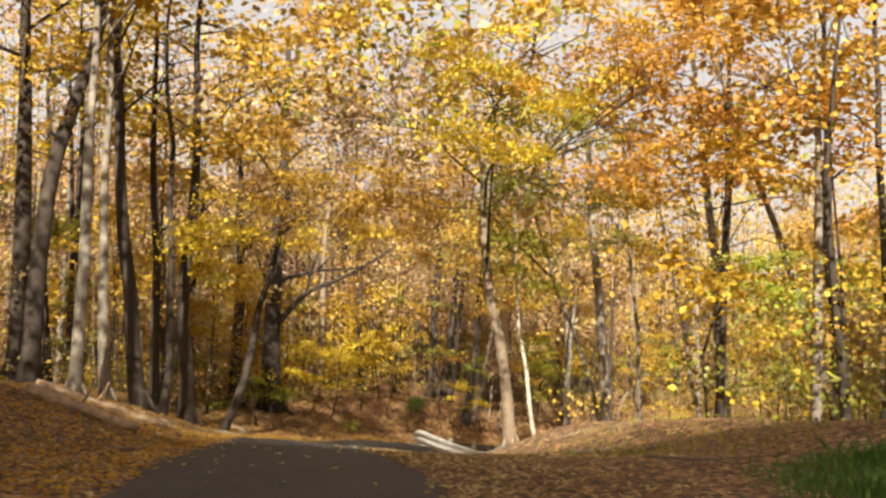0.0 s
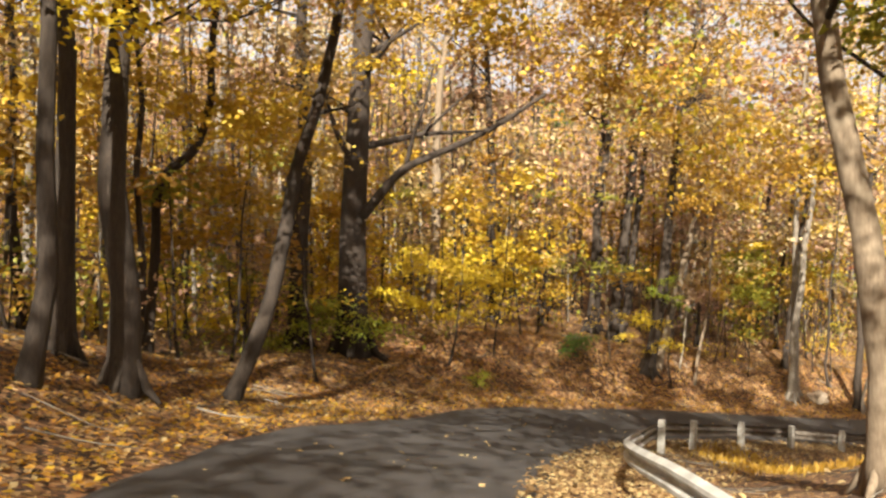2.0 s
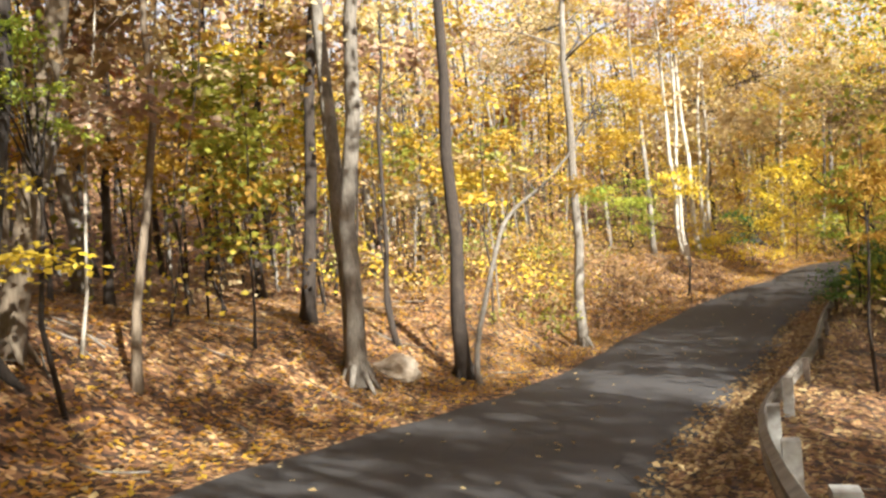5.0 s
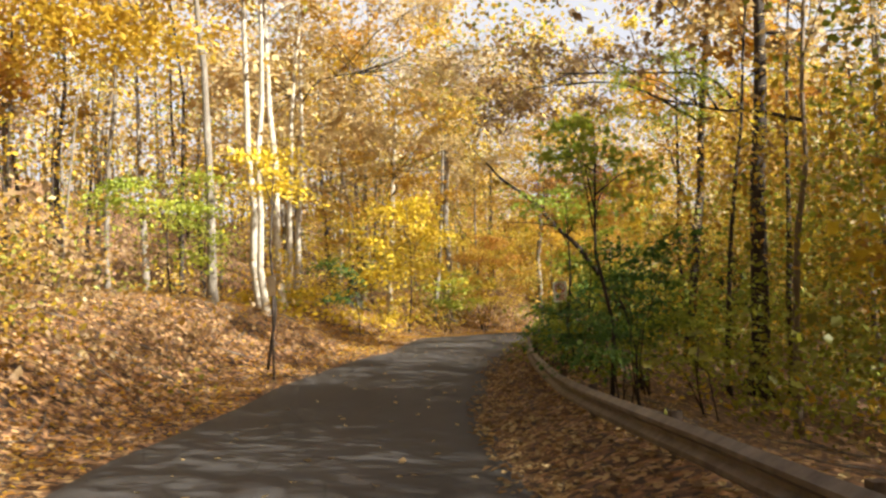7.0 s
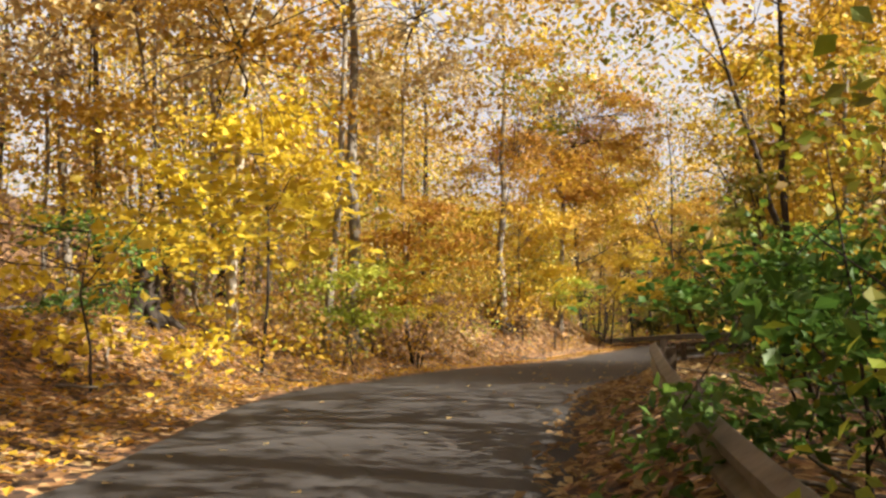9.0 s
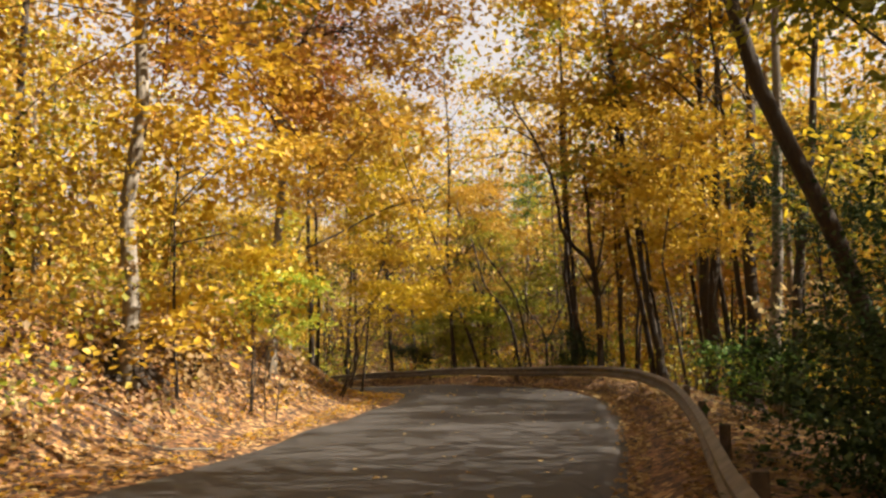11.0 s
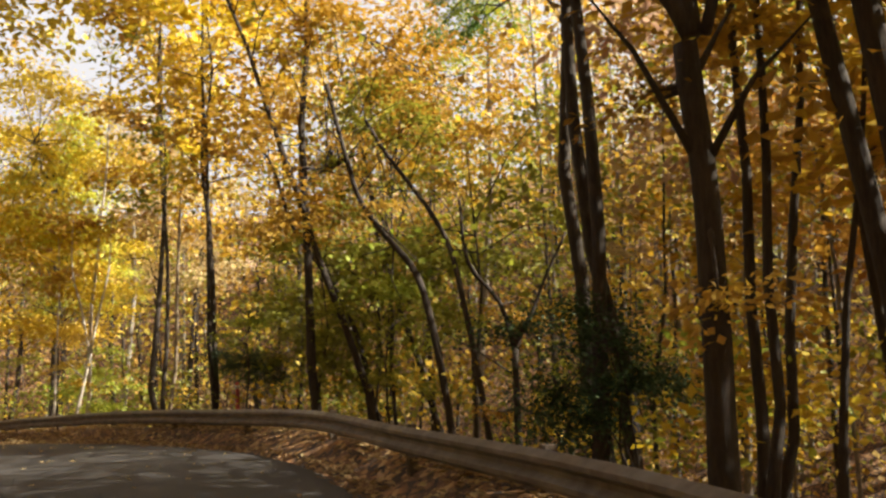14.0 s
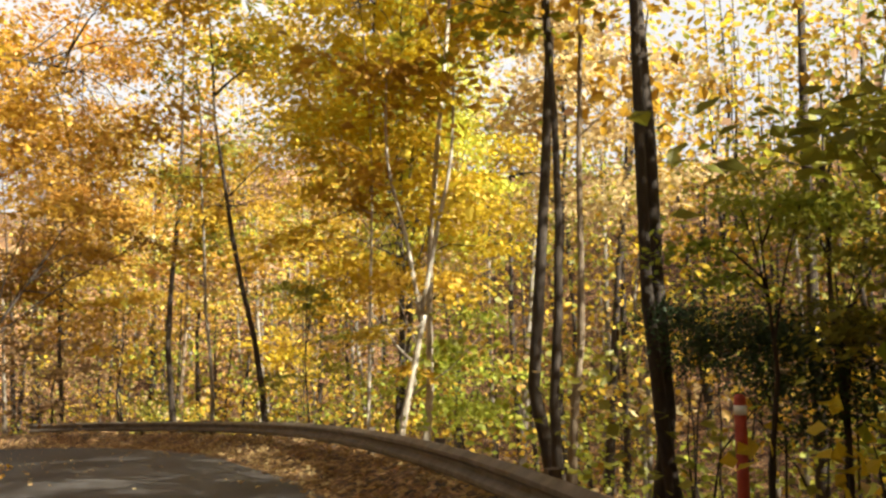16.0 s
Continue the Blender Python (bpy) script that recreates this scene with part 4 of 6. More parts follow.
def fill_trees():
    """Single trees between those that stand out, away from the road."""
    rng = np.random.RandomState(5)
    near = [(o.location.x, o.location.y) for o in scene.objects if o.name.startswith("tree")]
    made = 0
    for k in range(4000):
        if made >= 100:
            break
        s, side = rng.uniform(2, AX_S[-1] - 2), rng.choice([-1, 1])
        off = rng.uniform(6.5, 19)
        u = along(LEFT_EDGE, s) + off if side > 0 else along(RAIL, s) - off + (0 if s > 66 else -2)
        x, y = map(float, at_road(s, u))
        _, uu, _ = station(x, y)
        if abs(float(uu[0]) - u) > 1.5 or (side < 0 and 60 < s < 88 and off < 15) or any((x - a) ** 2 + (y - b) ** 2 < 2.2 for a, b in near):
            continue
        near.append((x, y))
        made += 1
        thin = rng.uniform() < 0.55
        r = rng.uniform(0.03, 0.07) if thin else rng.uniform(0.08, 0.17)
        hue = [["gold", "amber"], ["yellow", "gold"], ["amber", "orange"], ["olive", "amber"], ["rust", "amber"], ["blush", "peach"]][rng.choice(6, p=[0.25, 0.17, 0.2, 0.16, 0.1, 0.12])]
        if side > 0 and 72 < s < 118:
            hue = [["blush", "peach"], ["blush", "rust"], ["crimson", "blush"], ["peach", "amber"]][rng.randint(4)]
        forest_tree(rng.choice(["dark", "dark", "pale", "tan"]), x, y, rng.normal(0, 0.03), rng.normal(0, 0.03), r,
                    rng.uniform(6, 10) if thin else rng.uniform(13, 18), hue, 0.1, 0, 0.4, 0.6)
    # saplings crowd the outside of the first bend
    for k in range(900):
        if made >= 190:
            break
        s, off = rng.uniform(60, 108), 2.2 + rng.gamma(2.2, 2.6)
        u = along(LEFT_EDGE, s) + off
        x, y = map(float, at_road(s, u))
        if off > 16 or any((x - a) ** 2 + (y - b) ** 2 < 0.5 for a, b in near):
            continue
        near.append((x, y))
        made += 1
        forest_tree(rng.choice(["dark", "dark", "dark", "pale"]), x, y, rng.normal(0, 0.07), rng.normal(0, 0.07), rng.uniform(0.018, 0.05), rng.uniform(4.2, 8.5),
                    [["amber", "gold"], ["olive", "amber"], ["yellow", "olive"], ["peach", "gold"]][rng.randint(4)], 0.25, 0, 0.3, 0.28, group="saplings")


def limb(tree, bark, pts, r0, r1):
    """A limb of a tree through places in the world."""
    o = np.array(tree.location)
    p = spline([np.array(q) - o for q in pts], 3)
    return Shape().tube(p, np.linspace(r0, r1, len(p)), 7, 0.04).object("limb", BARK[bark], tree)


def crooked_tree(bark, pts, r0, r1):
    """A tree whose trunk bends through places in the world, the first on the ground, with a few twigs and leaves at its end."""
    pts = [(pts[0][0], pts[0][1], min(pts[0][2], height(pts[0][0], pts[0][1]) - 0.05)), *pts[1:]]
    tree = empty("tree", *pts[0])
    o = np.array(pts[0])
    p = spline([np.array(q) - o for q in pts], 4)
    sh = Shape()
    rad = np.linspace(r0, r1, len(p))
    rad[0] *= 1.4
    sh.tube(p, rad, 9, 0.05)
    rng = np.random.RandomState(int(abs(pts[0][0] * 131 + pts[0][1] * 17)) % 9973)
    for k in range(7):
        i = rng.randint(len(p) // 2, len(p))
        e = p[i] + rng.normal(0, 0.7, 3) + (0, 0, 0.5)
        sh.tube([p[i], (p[i] + e) / 2 + rng.normal(0, 0.1, 3), e], [rad[i] * 0.4, rad[i] * 0.22, 0.006], 5, 0.0)
        if k < 3:
            spray(tree, FINE, *e, 0.7, "amber" if bark == "dark" else "gold", rng)
    sh.object("trunk", BARK[bark], tree)
    return tagged(tree, f"crooked {WORDS[bark]} tree with bent trunk and few golden leaves", "tree", "forest trees")


def fallen_log(a, b, r):
    pa, pb = np.array([*a, height(*a) + r * 0.7]), np.array([*b, height(*b) + r * 0.7])
    log = empty("fallen_log", *(pa + pb) / 2)
    o = np.array(log.location)
    n = 7
    p = [pa + (pb - pa) * k / n - o + (0, 0, 0.03 * math.sin(k * 2)) for k in range(n + 1)]
    Shape().tube(p, [r * (1 - 0.3 * k / n) for k in range(n + 1)], 9, 0.08).object("trunk", LOG_WOOD, log)
    Shape().tube([p[3], p[3] + (0.15, 0.2, 0.25), p[3] + (0.2, 0.35, 0.5)], [r * 0.35, r * 0.22, r * 0.1], 6).object("branch_stub", LOG_WOOD, log)
    return tagged(log, "fallen weathered log lying on the leafy bank", "log")


def boulder(x, y, r, seed):
    bm = bmesh.new()
    bmesh.ops.create_icosphere(bm, subdivisions=3, radius=r)
    for v in bm.verts:
        q = noise.noise(v.co * 1.6 / r + Vector((seed, 0, 0))) * 0.35 * r + noise.noise(v.co * 4 / r) * 0.1 * r
        v.co += v.normal * q
        v.co.z *= 0.62
    me = bpy.data.meshes.new("boulder")
    bm.to_mesh(me)
    bm.free()
    me.materials.append(ROCK)
    ob = new("boulder", me)
    ob.location = (x, y, height(x, y) + r * 0.15)
    return tagged(ob, "half-buried tan boulder on the leafy bank", "boulder")


def stump(x, y, r, tall):
    z = height(x, y)
    ob = empty("tree_stump", x, y, z - 0.1)
    sh = Shape().tube([(0, 0, 0), (0, 0, 0.25), (0.03, 0, tall * 0.5), (0.06, 0.02, tall * 0.8), (0.1, 0.05, tall)], [r * 1.6, r * 1.15, r * 0.8, r * 0.5, r * 0.12], 11, 0.12)
    sh.object("trunk", BARK["dark"], ob)
    for k in range(6):
        a = k * 1.05
        d = np.array([math.cos(a), math.sin(a), 0])
        Shape().tube([d * r * 0.7 + (0, 0, 0.4), d * r * 1.6 + (0, 0, 0.1), d * r * 2.6 + (0, 0, -0.1)], [r * 0.4, r * 0.3, r * 0.12], 6).object("root", BARK["dark"], ob)
    return tagged(ob, "tall dark broken tree stump with flared roots", "stump")


def rounded_plate(w, h, t, r=0.03):
    bm = bmesh.new()
    pts = []
    for cx, cz, a0 in ((w / 2 - r, h / 2 - r, 0), (-w / 2 + r, h / 2 - r, 90), (-w / 2 + r, -h / 2 + r, 180), (w / 2 - r, -h / 2 + r, 270)):
        for k in range(5):
            a = radians(a0 + k * 22.5)
            pts.append(bm.verts.new((cx + r * math.cos(a), 0, cz + r * math.sin(a))))
    f = bm.faces.new(pts)
    out = bmesh.ops.extrude_face_region(bm, geom=[f])
    bmesh.ops.translate(bm, vec=(0, t, 0), verts=[v for v in out["geom"] if isinstance(v, bmesh.types.BMVert)])
    bmesh.ops.recalc_face_normals(bm, faces=bm.faces)
    return bm


def ring(r0, r1, t, y):
    bm = bmesh.new()
    n = 32
    vs = [[bm.verts.new((r * math.cos(2 * math.pi * k / n), yy, r * math.sin(2 * math.pi * k / n))) for k in range(n)] for r, yy in ((r0, y), (r1, y), (r1, y + t), (r0, y + t))]
    for a in range(4):
        for k in range(n):
            bm.faces.new((vs[a][k], vs[a][(k + 1) % n], vs[(a + 1) % 4][(k + 1) % n], vs[(a + 1) % 4][k]))
    bmesh.ops.recalc_face_normals(bm, faces=bm.faces)
    return bm


def bar(x, z, w, h, y, turn=0.0):
    bm = bmesh.new()
    bmesh.ops.create_cube(bm, size=1)
    bmesh.ops.transform(bm, matrix=Matrix.Translation((x, y, z)) @ Matrix.Rotation(turn, 4, "Y") @ Matrix.Diagonal((w, 0.002, h, 1)), verts=bm.verts)
    return bm


def channel_post(sign, tall, name="post"):
    """A U-channel steel post with a row of holes suggested by its flanges."""
    sh = Shape()
    sh.box(Matrix.Translation((0, 0.02, 0)), 0.05, 0.006, tall)
    sh.box(Matrix.Translation((-0.028, 0.012, 0)), 0.008, 0.022, tall)
    sh.box(Matrix.Translation((0.028, 0.012, 0)), 0.008, 0.022, tall)
    return sh.object(name, POST_STEEL, sign, True)


def no_parking_sign(x, y, plate_z, bearing):
    z = height(x, y)
    sign = empty("no_parking_sign", x, y, z - 0.1)
    sign.rotation_euler = (0, radians(-1.5), radians(bearing))
    channel_post(sign, plate_z - z + 0.1 + 0.20)
    c = plate_z - z + 0.1
    plate = part("plate", rounded_plate(0.305, 0.457, 0.003), SIGN_WHITE, sign, "white metal sign plate")
    plate.location = (0, -0.004, c)
    disc = part("prohibition_ring", ring(0.088, 0.112, 0.002, -0.004), SIGN_RED, plate, "red prohibition ring")
    disc.location = (0, 0, 0.075)
    slash = part("slash", bar(0, 0.075, 0.20, 0.022, -0.0055, radians(45)), SIGN_RED, plate, "red slash")
    data = bpy.data.curves.new("letter", "FONT")
    data.body, data.size, data.align_x, data.align_y, data.extrude = "P", 0.19, "CENTER", "CENTER", 0.001
    data.materials.append(SIGN_BLACK)
    letter = new("letter", data)
    letter.parent, letter.matrix_basis = plate, pose(0, -0.003, 0.075, 90, 0, 0)
    tagged(letter, "black letter P")
    for k, (w, zz) in enumerate(((0.20, -0.085), (0.16, -0.125), (0.21, -0.165))):
        part("text_bar", bar(0, zz, w, 0.02, -0.0035), SIGN_RED, plate, "illegible red lettering")
    for zz in (0.2, -0.2):
        part("bolt", bar(0, zz, 0.014, 0.014, -0.004), SIGN_BACK, plate)
    return tagged(sign, "white no-parking sign with red ring on brown steel post", "sign")


def side_sign(x, y, plate_z, bearing):
    z = height(x, y)
    sign = empty("roadside_sign", x, y, z - 0.1)
    sign.rotation_euler = (0, 0, radians(bearing))
    channel_post(sign, plate_z - z + 0.1 + 0.25)
    plate = part("plate", rounded_plate(0.305, 0.457, 0.003), SIGN_BACK, sign, "bare metal sign plate")
    plate.location = (0, -0.006, plate_z - z + 0.1)
    for zz in (0.15, -0.15):
        part("bolt", bar(0, zz, 0.016, 0.016, -0.002), POST_STEEL, plate)
    return tagged(sign, "small metal sign turned edge-on on thin steel post beside the bank", "sign")


def red_post(x, y, tall):
    z = height(x, y)
    ob = empty("marker_post", x, y, z - 0.1)
    sh = Shape().tube([(0, 0, 0), (0, 0, tall * 0.5), (0, 0, tall), (0, 0, tall + 0.03)], [0.045, 0.045, 0.045, 0.03], 12)
    sh.object("shaft", RED_PAINT, ob)
    Shape().tube([(0, 0, tall - 0.12), (0, 0, tall - 0.05)], [0.047, 0.047], 12).object("band", SIGN_WHITE, ob)
    return tagged(ob, "slim faded red marker post behind the guard rail", "post")


def tufts(name, mat, x, y, rx, ry, count, tall, seed, label):
    """Grass blades and weeds over a patch of ground."""
    rng = np.random.RandomState(seed)
    a, q = rng.uniform(0, 2 * np.pi, count), np.sqrt(rng.uniform(0, 1, count))
    px, py = x + rx * q * np.cos(a) + rng.normal(0, 0.4, count), y + ry * q * np.sin(a) + rng.normal(0, 0.4, count)
    z = ground(px, py)
    h = tall * rng.uniform(0.4, 1.2, count)
    ax = np.c_[rng.normal(0, 0.45, (count, 2)), np.ones(count)]
    ax /= np.linalg.norm(ax, axis=1)[:, None]
    sd = np.cross(ax, np.c_[np.cos(a * 7), np.sin(a * 7), 0 * a])
    sd /= np.linalg.norm(sd, axis=1)[:, None]
    v, f = quads_of_leaves(np.c_[px, py, z] + ax * (h / 2)[:, None], ax, sd, h, h * rng.uniform(0.05, 0.2, count), 0.2)
    return tagged(mesh_object(name, v, f, mat), label, "grass", kind="stuff")


def fallen_sticks(count, s_range, seed):
    """Broken twigs and thin branches lying on the leaf litter beside the road."""
    rng = np.random.RandomState(seed)
    sh = Shape()
    for k in range(count):
        s = rng.uniform(*s_range)
        left = rng.uniform() < 0.72
        u = along(LEFT_EDGE, s) + 0.5 + rng.gamma(2.0, 2.0) if left else along(RAIL, s) - 0.4 - rng.gamma(1.5, 1.0)
        x, y = map(float, at_road(s, u))
        a, l, r = rng.uniform(0, 6.3), rng.uniform(0.4, 1.9), rng.uniform(0.006, 0.02)
        pts = []
        for f in (-0.5, -0.15, 0.2, 0.5):
            px, py = x + math.cos(a) * l * f + rng.normal(0, 0.05) * l, y + math.sin(a) * l * f + rng.normal(0, 0.05) * l
            pts.append((px, py, height(px, py) + 0.05 + rng.uniform(0, 0.06)))
        sh.tube(pts, [r, r * 0.9, r * 0.7, r * 0.35], 4, 0.0)
    return tagged(sh.object("fallen_sticks", BARK["pale"]), "broken grey twigs and sticks lying on the fallen leaves", "sticks", kind="stuff")


# ---- trees that stand out, each where it grows ----
forest_tree('dark', -13.8, 28.8, -0.015, -0.010, 0.353, 18.2, ['gold', 'amber'], low=0.50, leafy=0.28)
forest_tree('pale', -9.3, 22.5, 0.014, 0.008, 0.166, 16.5, ['gold', 'amber'], low=0.50, leafy=0.55)
forest_tree('pale', -9.3, 24.6, -0.021, -0.011, 0.163, 16.5, ['gold', 'amber'], low=0.50, leafy=0.55)
forest_tree('dark', -9.0, 26.5, -0.068, -0.031, 0.245, 17.2, ['gold', 'yellow'], low=0.50, leafy=0.28)
forest_tree('dark', -9.8, 30.3, -0.023, -0.009, 0.184, 16.7, ['gold', 'amber'], low=0.50, leafy=0.28)
forest_tree('tan', 2.2, 28.6, -0.103, 0.009, 0.202, 16.8, ['amber', 'gold'], low=0.50, leafy=0.45)
forest_tree('birch', 3.1, 29.7, -0.071, 0.010, 0.071, 12.5, ['amber', 'gold'], low=0.45, leafy=0.50)
forest_tree('pale', 5.8, 31.9, -0.040, 0.009, 0.208, 16.9, ['gold', 'yellow'], low=0.50, leafy=0.45)
forest_tree('pale', 6.1, 32.8, -0.322, 0.065, 0.096, 13.8, ['gold', 'yellow'], low=0.45, leafy=0.50)
forest_tree('pale', 7.1, 32.0, -0.054, 0.015, 0.092, 13.6, ['amber', 'gold'], low=0.45, leafy=0.50)
forest_tree('pale', 9.5, 32.1, -0.168, 0.059, 0.085, 13.2, ['gold', 'amber'], low=0.45, leafy=0.50)
forest_tree('pale', 10.4, 32.2, -0.092, 0.028, 0.246, 17.2, ['amber', 'gold'], low=0.50, leafy=0.45)
forest_tree('pale', 12.9, 28.2, -0.308, 0.128, 0.162, 16.5, ['gold', 'amber'], low=0.50, leafy=0.45)
forest_tree('dark', 13.4, 30.3, -0.001, 0.000, 0.250, 17.3, ['amber', 'gold'], low=0.50, leafy=0.45)
forest_tree('dark', 13.0, 26.2, -0.014, 0.007, 0.167, 16.5, ['amber', 'gold'], low=0.50, leafy=0.45)
forest_tree('dark', -16.1, 36.0, -0.025, -0.017, 0.169, 16.5, ['gold', 'amber'], low=0.50, leafy=0.28)
forest_tree('dark', -14.2, 34.3, -0.034, -0.022, 0.183, 16.7, ['gold', 'yellow'], low=0.50, leafy=0.28)
forest_tree('dark', -15.7, 38.1, -0.044, -0.027, 0.167, 16.5, ['amber', 'gold'], low=0.50, leafy=0.28)
forest_tree('dark', -8.7, 27.7, -0.011, -0.006, 0.141, 16.3, ['gold', 'yellow'], low=0.50, leafy=0.28)
forest_tree('dark', -8.6, 30.0, -0.004, -0.002, 0.251, 17.3, ['amber', 'gold'], low=0.50, leafy=0.28)
forest_tree('pale', -16.5, 52.1, -0.012, -0.005, 0.257, 17.3, ['blush', 'rust'], low=0.50, leafy=0.45)
forest_tree('dark', -10.2, 43.9, -0.012, -0.004, 0.318, 17.9, ['gold', 'yellow'], low=0.50, leafy=0.45)
oak = forest_tree('oak', -8.4, 43.7, 0.018, 0.004, 0.489, 19.4, ['amber', 'gold'], low=0.28, leafy=0.45)
forest_tree('tan', -7.0, 49.6, 0.046, 0.007, 0.221, 17.0, ['rust', 'blush'], low=0.50, leafy=0.45)
forest_tree('dark', -5.1, 55.3, -0.014, -0.001, 0.253, 17.3, ['blush', 'rust'], low=0.50, leafy=0.45)
forest_tree('dark', -11.4, 35.7, -0.005, -0.003, 0.093, 13.6, ['gold', 'yellow'], low=0.45, leafy=0.50)
forest_tree('dark', -0.9, 58.3, 0.042, -0.001, 0.244, 17.2, ['blush', 'peach'], low=0.50, leafy=0.45)
forest_tree('dark', 0.4, 56.5, 0.104, -0.008, 0.196, 16.8, ['blush', 'peach'], low=0.50, leafy=0.45)
forest_tree('tan', 1.9, 56.7, 0.112, -0.013, 0.219, 17.0, ['crimson', 'blush'], low=0.50, leafy=0.45)
forest_tree('pale', 8.3, 58.6, 0.014, -0.004, 0.190, 16.7, ['rust', 'blush'], low=0.50, leafy=0.45)
forest_tree('dark', -0.6, 59.6, 0.015, -0.001, 0.242, 17.2, ['crimson', 'blush'], low=0.50, leafy=0.45)
forest_tree('dark', 0.1, 55.6, 0.088, -0.009, 0.241, 17.2, ['rust', 'blush'], low=0.50, leafy=0.45)
forest_tree('dark', 1.4, 53.7, 0.107, -0.019, 0.251, 17.3, ['rust', 'blush'], low=0.50, leafy=0.45)
forest_tree('tan', 1.9, 54.7, 0.210, -0.045, 0.169, 16.5, ['blush', 'rust'], low=0.50, leafy=0.45)
forest_tree('dark', -4.7, 58.6, 0.034, 0.003, 0.081, 13.0, ['peach', 'blush'], low=0.45, leafy=0.50)
forest_tree('dark', -13.1, 62.6, 0.108, 0.036, 0.103, 15.9, ['blush', 'rust'], low=0.50, leafy=0.45)
forest_tree('pale', 8.0, 57.9, 0.082, -0.040, 0.191, 16.7, ['peach', 'blush'], low=0.50, leafy=0.45)
forest_tree('dark', 8.4, 61.1, 0.087, -0.036, 0.156, 16.4, ['peach', 'blush'], low=0.50, leafy=0.45)
forest_tree('dark', 11.3, 59.4, 0.055, -0.035, 0.181, 16.6, ['peach', 'blush'], low=0.50, leafy=0.45)
forest_tree('tan', 3.5, 55.3, 0.080, -0.017, 0.069, 12.5, ['blush', 'peach'], low=0.45, leafy=0.50)
forest_tree('dark', 4.4, 61.8, 0.048, -0.009, 0.098, 13.9, ['peach', 'blush'], low=0.45, leafy=0.50)
forest_tree('dark', 9.1, 66.0, 0.067, -0.024, 0.115, 16.0, ['crimson', 'blush'], low=0.50, leafy=0.45)
forest_tree('dark', 10.3, 60.6, 0.030, -0.016, 0.064, 12.2, ['peach', 'blush'], low=0.45, leafy=0.50)
forest_tree('pale', 18.4, 63.8, 0.016, -0.013, 0.173, 16.6, ['peach', 'blush'], low=0.50, leafy=0.45)
forest_tree('pale', 2.2, 56.2, 0.252, -0.028, 0.046, 7.3, ['blush', 'rust'], low=0.45, leafy=0.50)
forest_tree('birch', 2.9, 55.7, 0.095, -0.015, 0.027, 6.6, ['blush', 'rust'], low=0.45, leafy=0.50)
forest_tree('dark', 9.1, 70.7, 0.037, -0.011, 0.144, 16.3, ['crimson', 'blush'], low=0.50, leafy=0.45)
forest_tree('dark', 35.6, 59.7, 0.009, -0.056, 0.240, 17.2, ['gold', 'peach'], low=0.50, leafy=0.45)
forest_tree('tan', 31.1, 58.0, 0.005, -0.054, 0.076, 12.8, ['gold', 'peach'], low=0.45, leafy=0.50)
forest_tree('dark', 37.9, 62.0, 0.017, -0.069, 0.141, 16.3, ['gold', 'peach'], low=0.50, leafy=0.45)
forest_tree('dark', 34.5, 60.1, 0.014, -0.075, 0.069, 12.5, ['peach', 'gold'], low=0.45, leafy=0.50)
forest_tree('dark', 37.4, 59.2, 0.005, -0.043, 0.090, 13.5, ['amber', 'orange'], low=0.45, leafy=0.50)
forest_tree('birch', 32.9, 73.1, 0.003, -0.003, 0.112, 16.0, ['amber', 'orange'], low=0.50, leafy=0.45)
forest_tree('pale', 31.1, 73.5, -0.020, 0.018, 0.141, 16.3, ['gold', 'peach'], low=0.50, leafy=0.45)
forest_tree('pale', 32.2, 79.4, 0.037, -0.027, 0.100, 15.9, ['gold', 'peach'], low=0.50, leafy=0.45)
forest_tree('birch', 33.5, 73.9, -0.031, 0.024, 0.134, 16.2, ['gold', 'peach'], low=0.50, leafy=0.45)
forest_tree('birch', 36.1, 75.3, -0.025, 0.022, 0.148, 16.3, ['amber', 'orange'], low=0.50, leafy=0.45)
forest_tree('birch', 37.3, 76.2, 0.027, -0.025, 0.115, 16.0, ['amber', 'orange'], low=0.50, leafy=0.45)
forest_tree('birch', 38.2, 76.6, 0.011, -0.011, 0.121, 16.1, ['amber', 'orange'], low=0.50, leafy=0.45)
forest_tree('birch', 45.1, 77.1, 0.037, -0.051, 0.130, 16.2, ['peach', 'gold'], low=0.50, leafy=0.45)
forest_tree('pale', 48.3, 76.8, 0.022, -0.036, 0.115, 16.0, ['amber', 'orange'], low=0.50, leafy=0.45)
forest_tree('tan', 44.7, 77.6, -0.131, 0.165, 0.069, 12.5, ['gold', 'peach'], low=0.45, leafy=0.50)
forest_tree('dark', 57.2, 65.4, 0.022, 0.279, 0.126, 16.1, ['yellow', 'amber'], low=0.50, leafy=0.5)
forest_tree('dark', 51.3, 66.2, -0.003, -0.024, 0.103, 15.9, ['amber', 'orange'], low=0.50, leafy=0.5)
forest_tree('pale', 50.6, 77.5, -0.002, 0.002, 0.200, 16.8, ['gold', 'peach'], low=0.50, leafy=0.45)
forest_tree('pale', 53.9, 77.5, 0.012, -0.016, 0.067, 12.3, ['gold', 'peach'], low=0.45, leafy=0.50)
forest_tree('pale', 60.4, 77.0, 0.011, -0.024, 0.155, 16.4, ['gold', 'yellow'], low=0.50, leafy=0.45)
forest_tree('pale', 66.6, 76.9, 0.007, -0.020, 0.126, 16.1, ['olive', 'gold'], low=0.50, leafy=0.45)
forest_tree('dark', 80.0, 70.2, -0.001, 0.008, 0.103, 15.9, ['gold', 'amber'], low=0.50, leafy=0.5)
forest_tree('dark', 80.5, 69.8, -0.002, 0.039, 0.106, 16.0, ['gold', 'amber'], low=0.50, leafy=0.5)
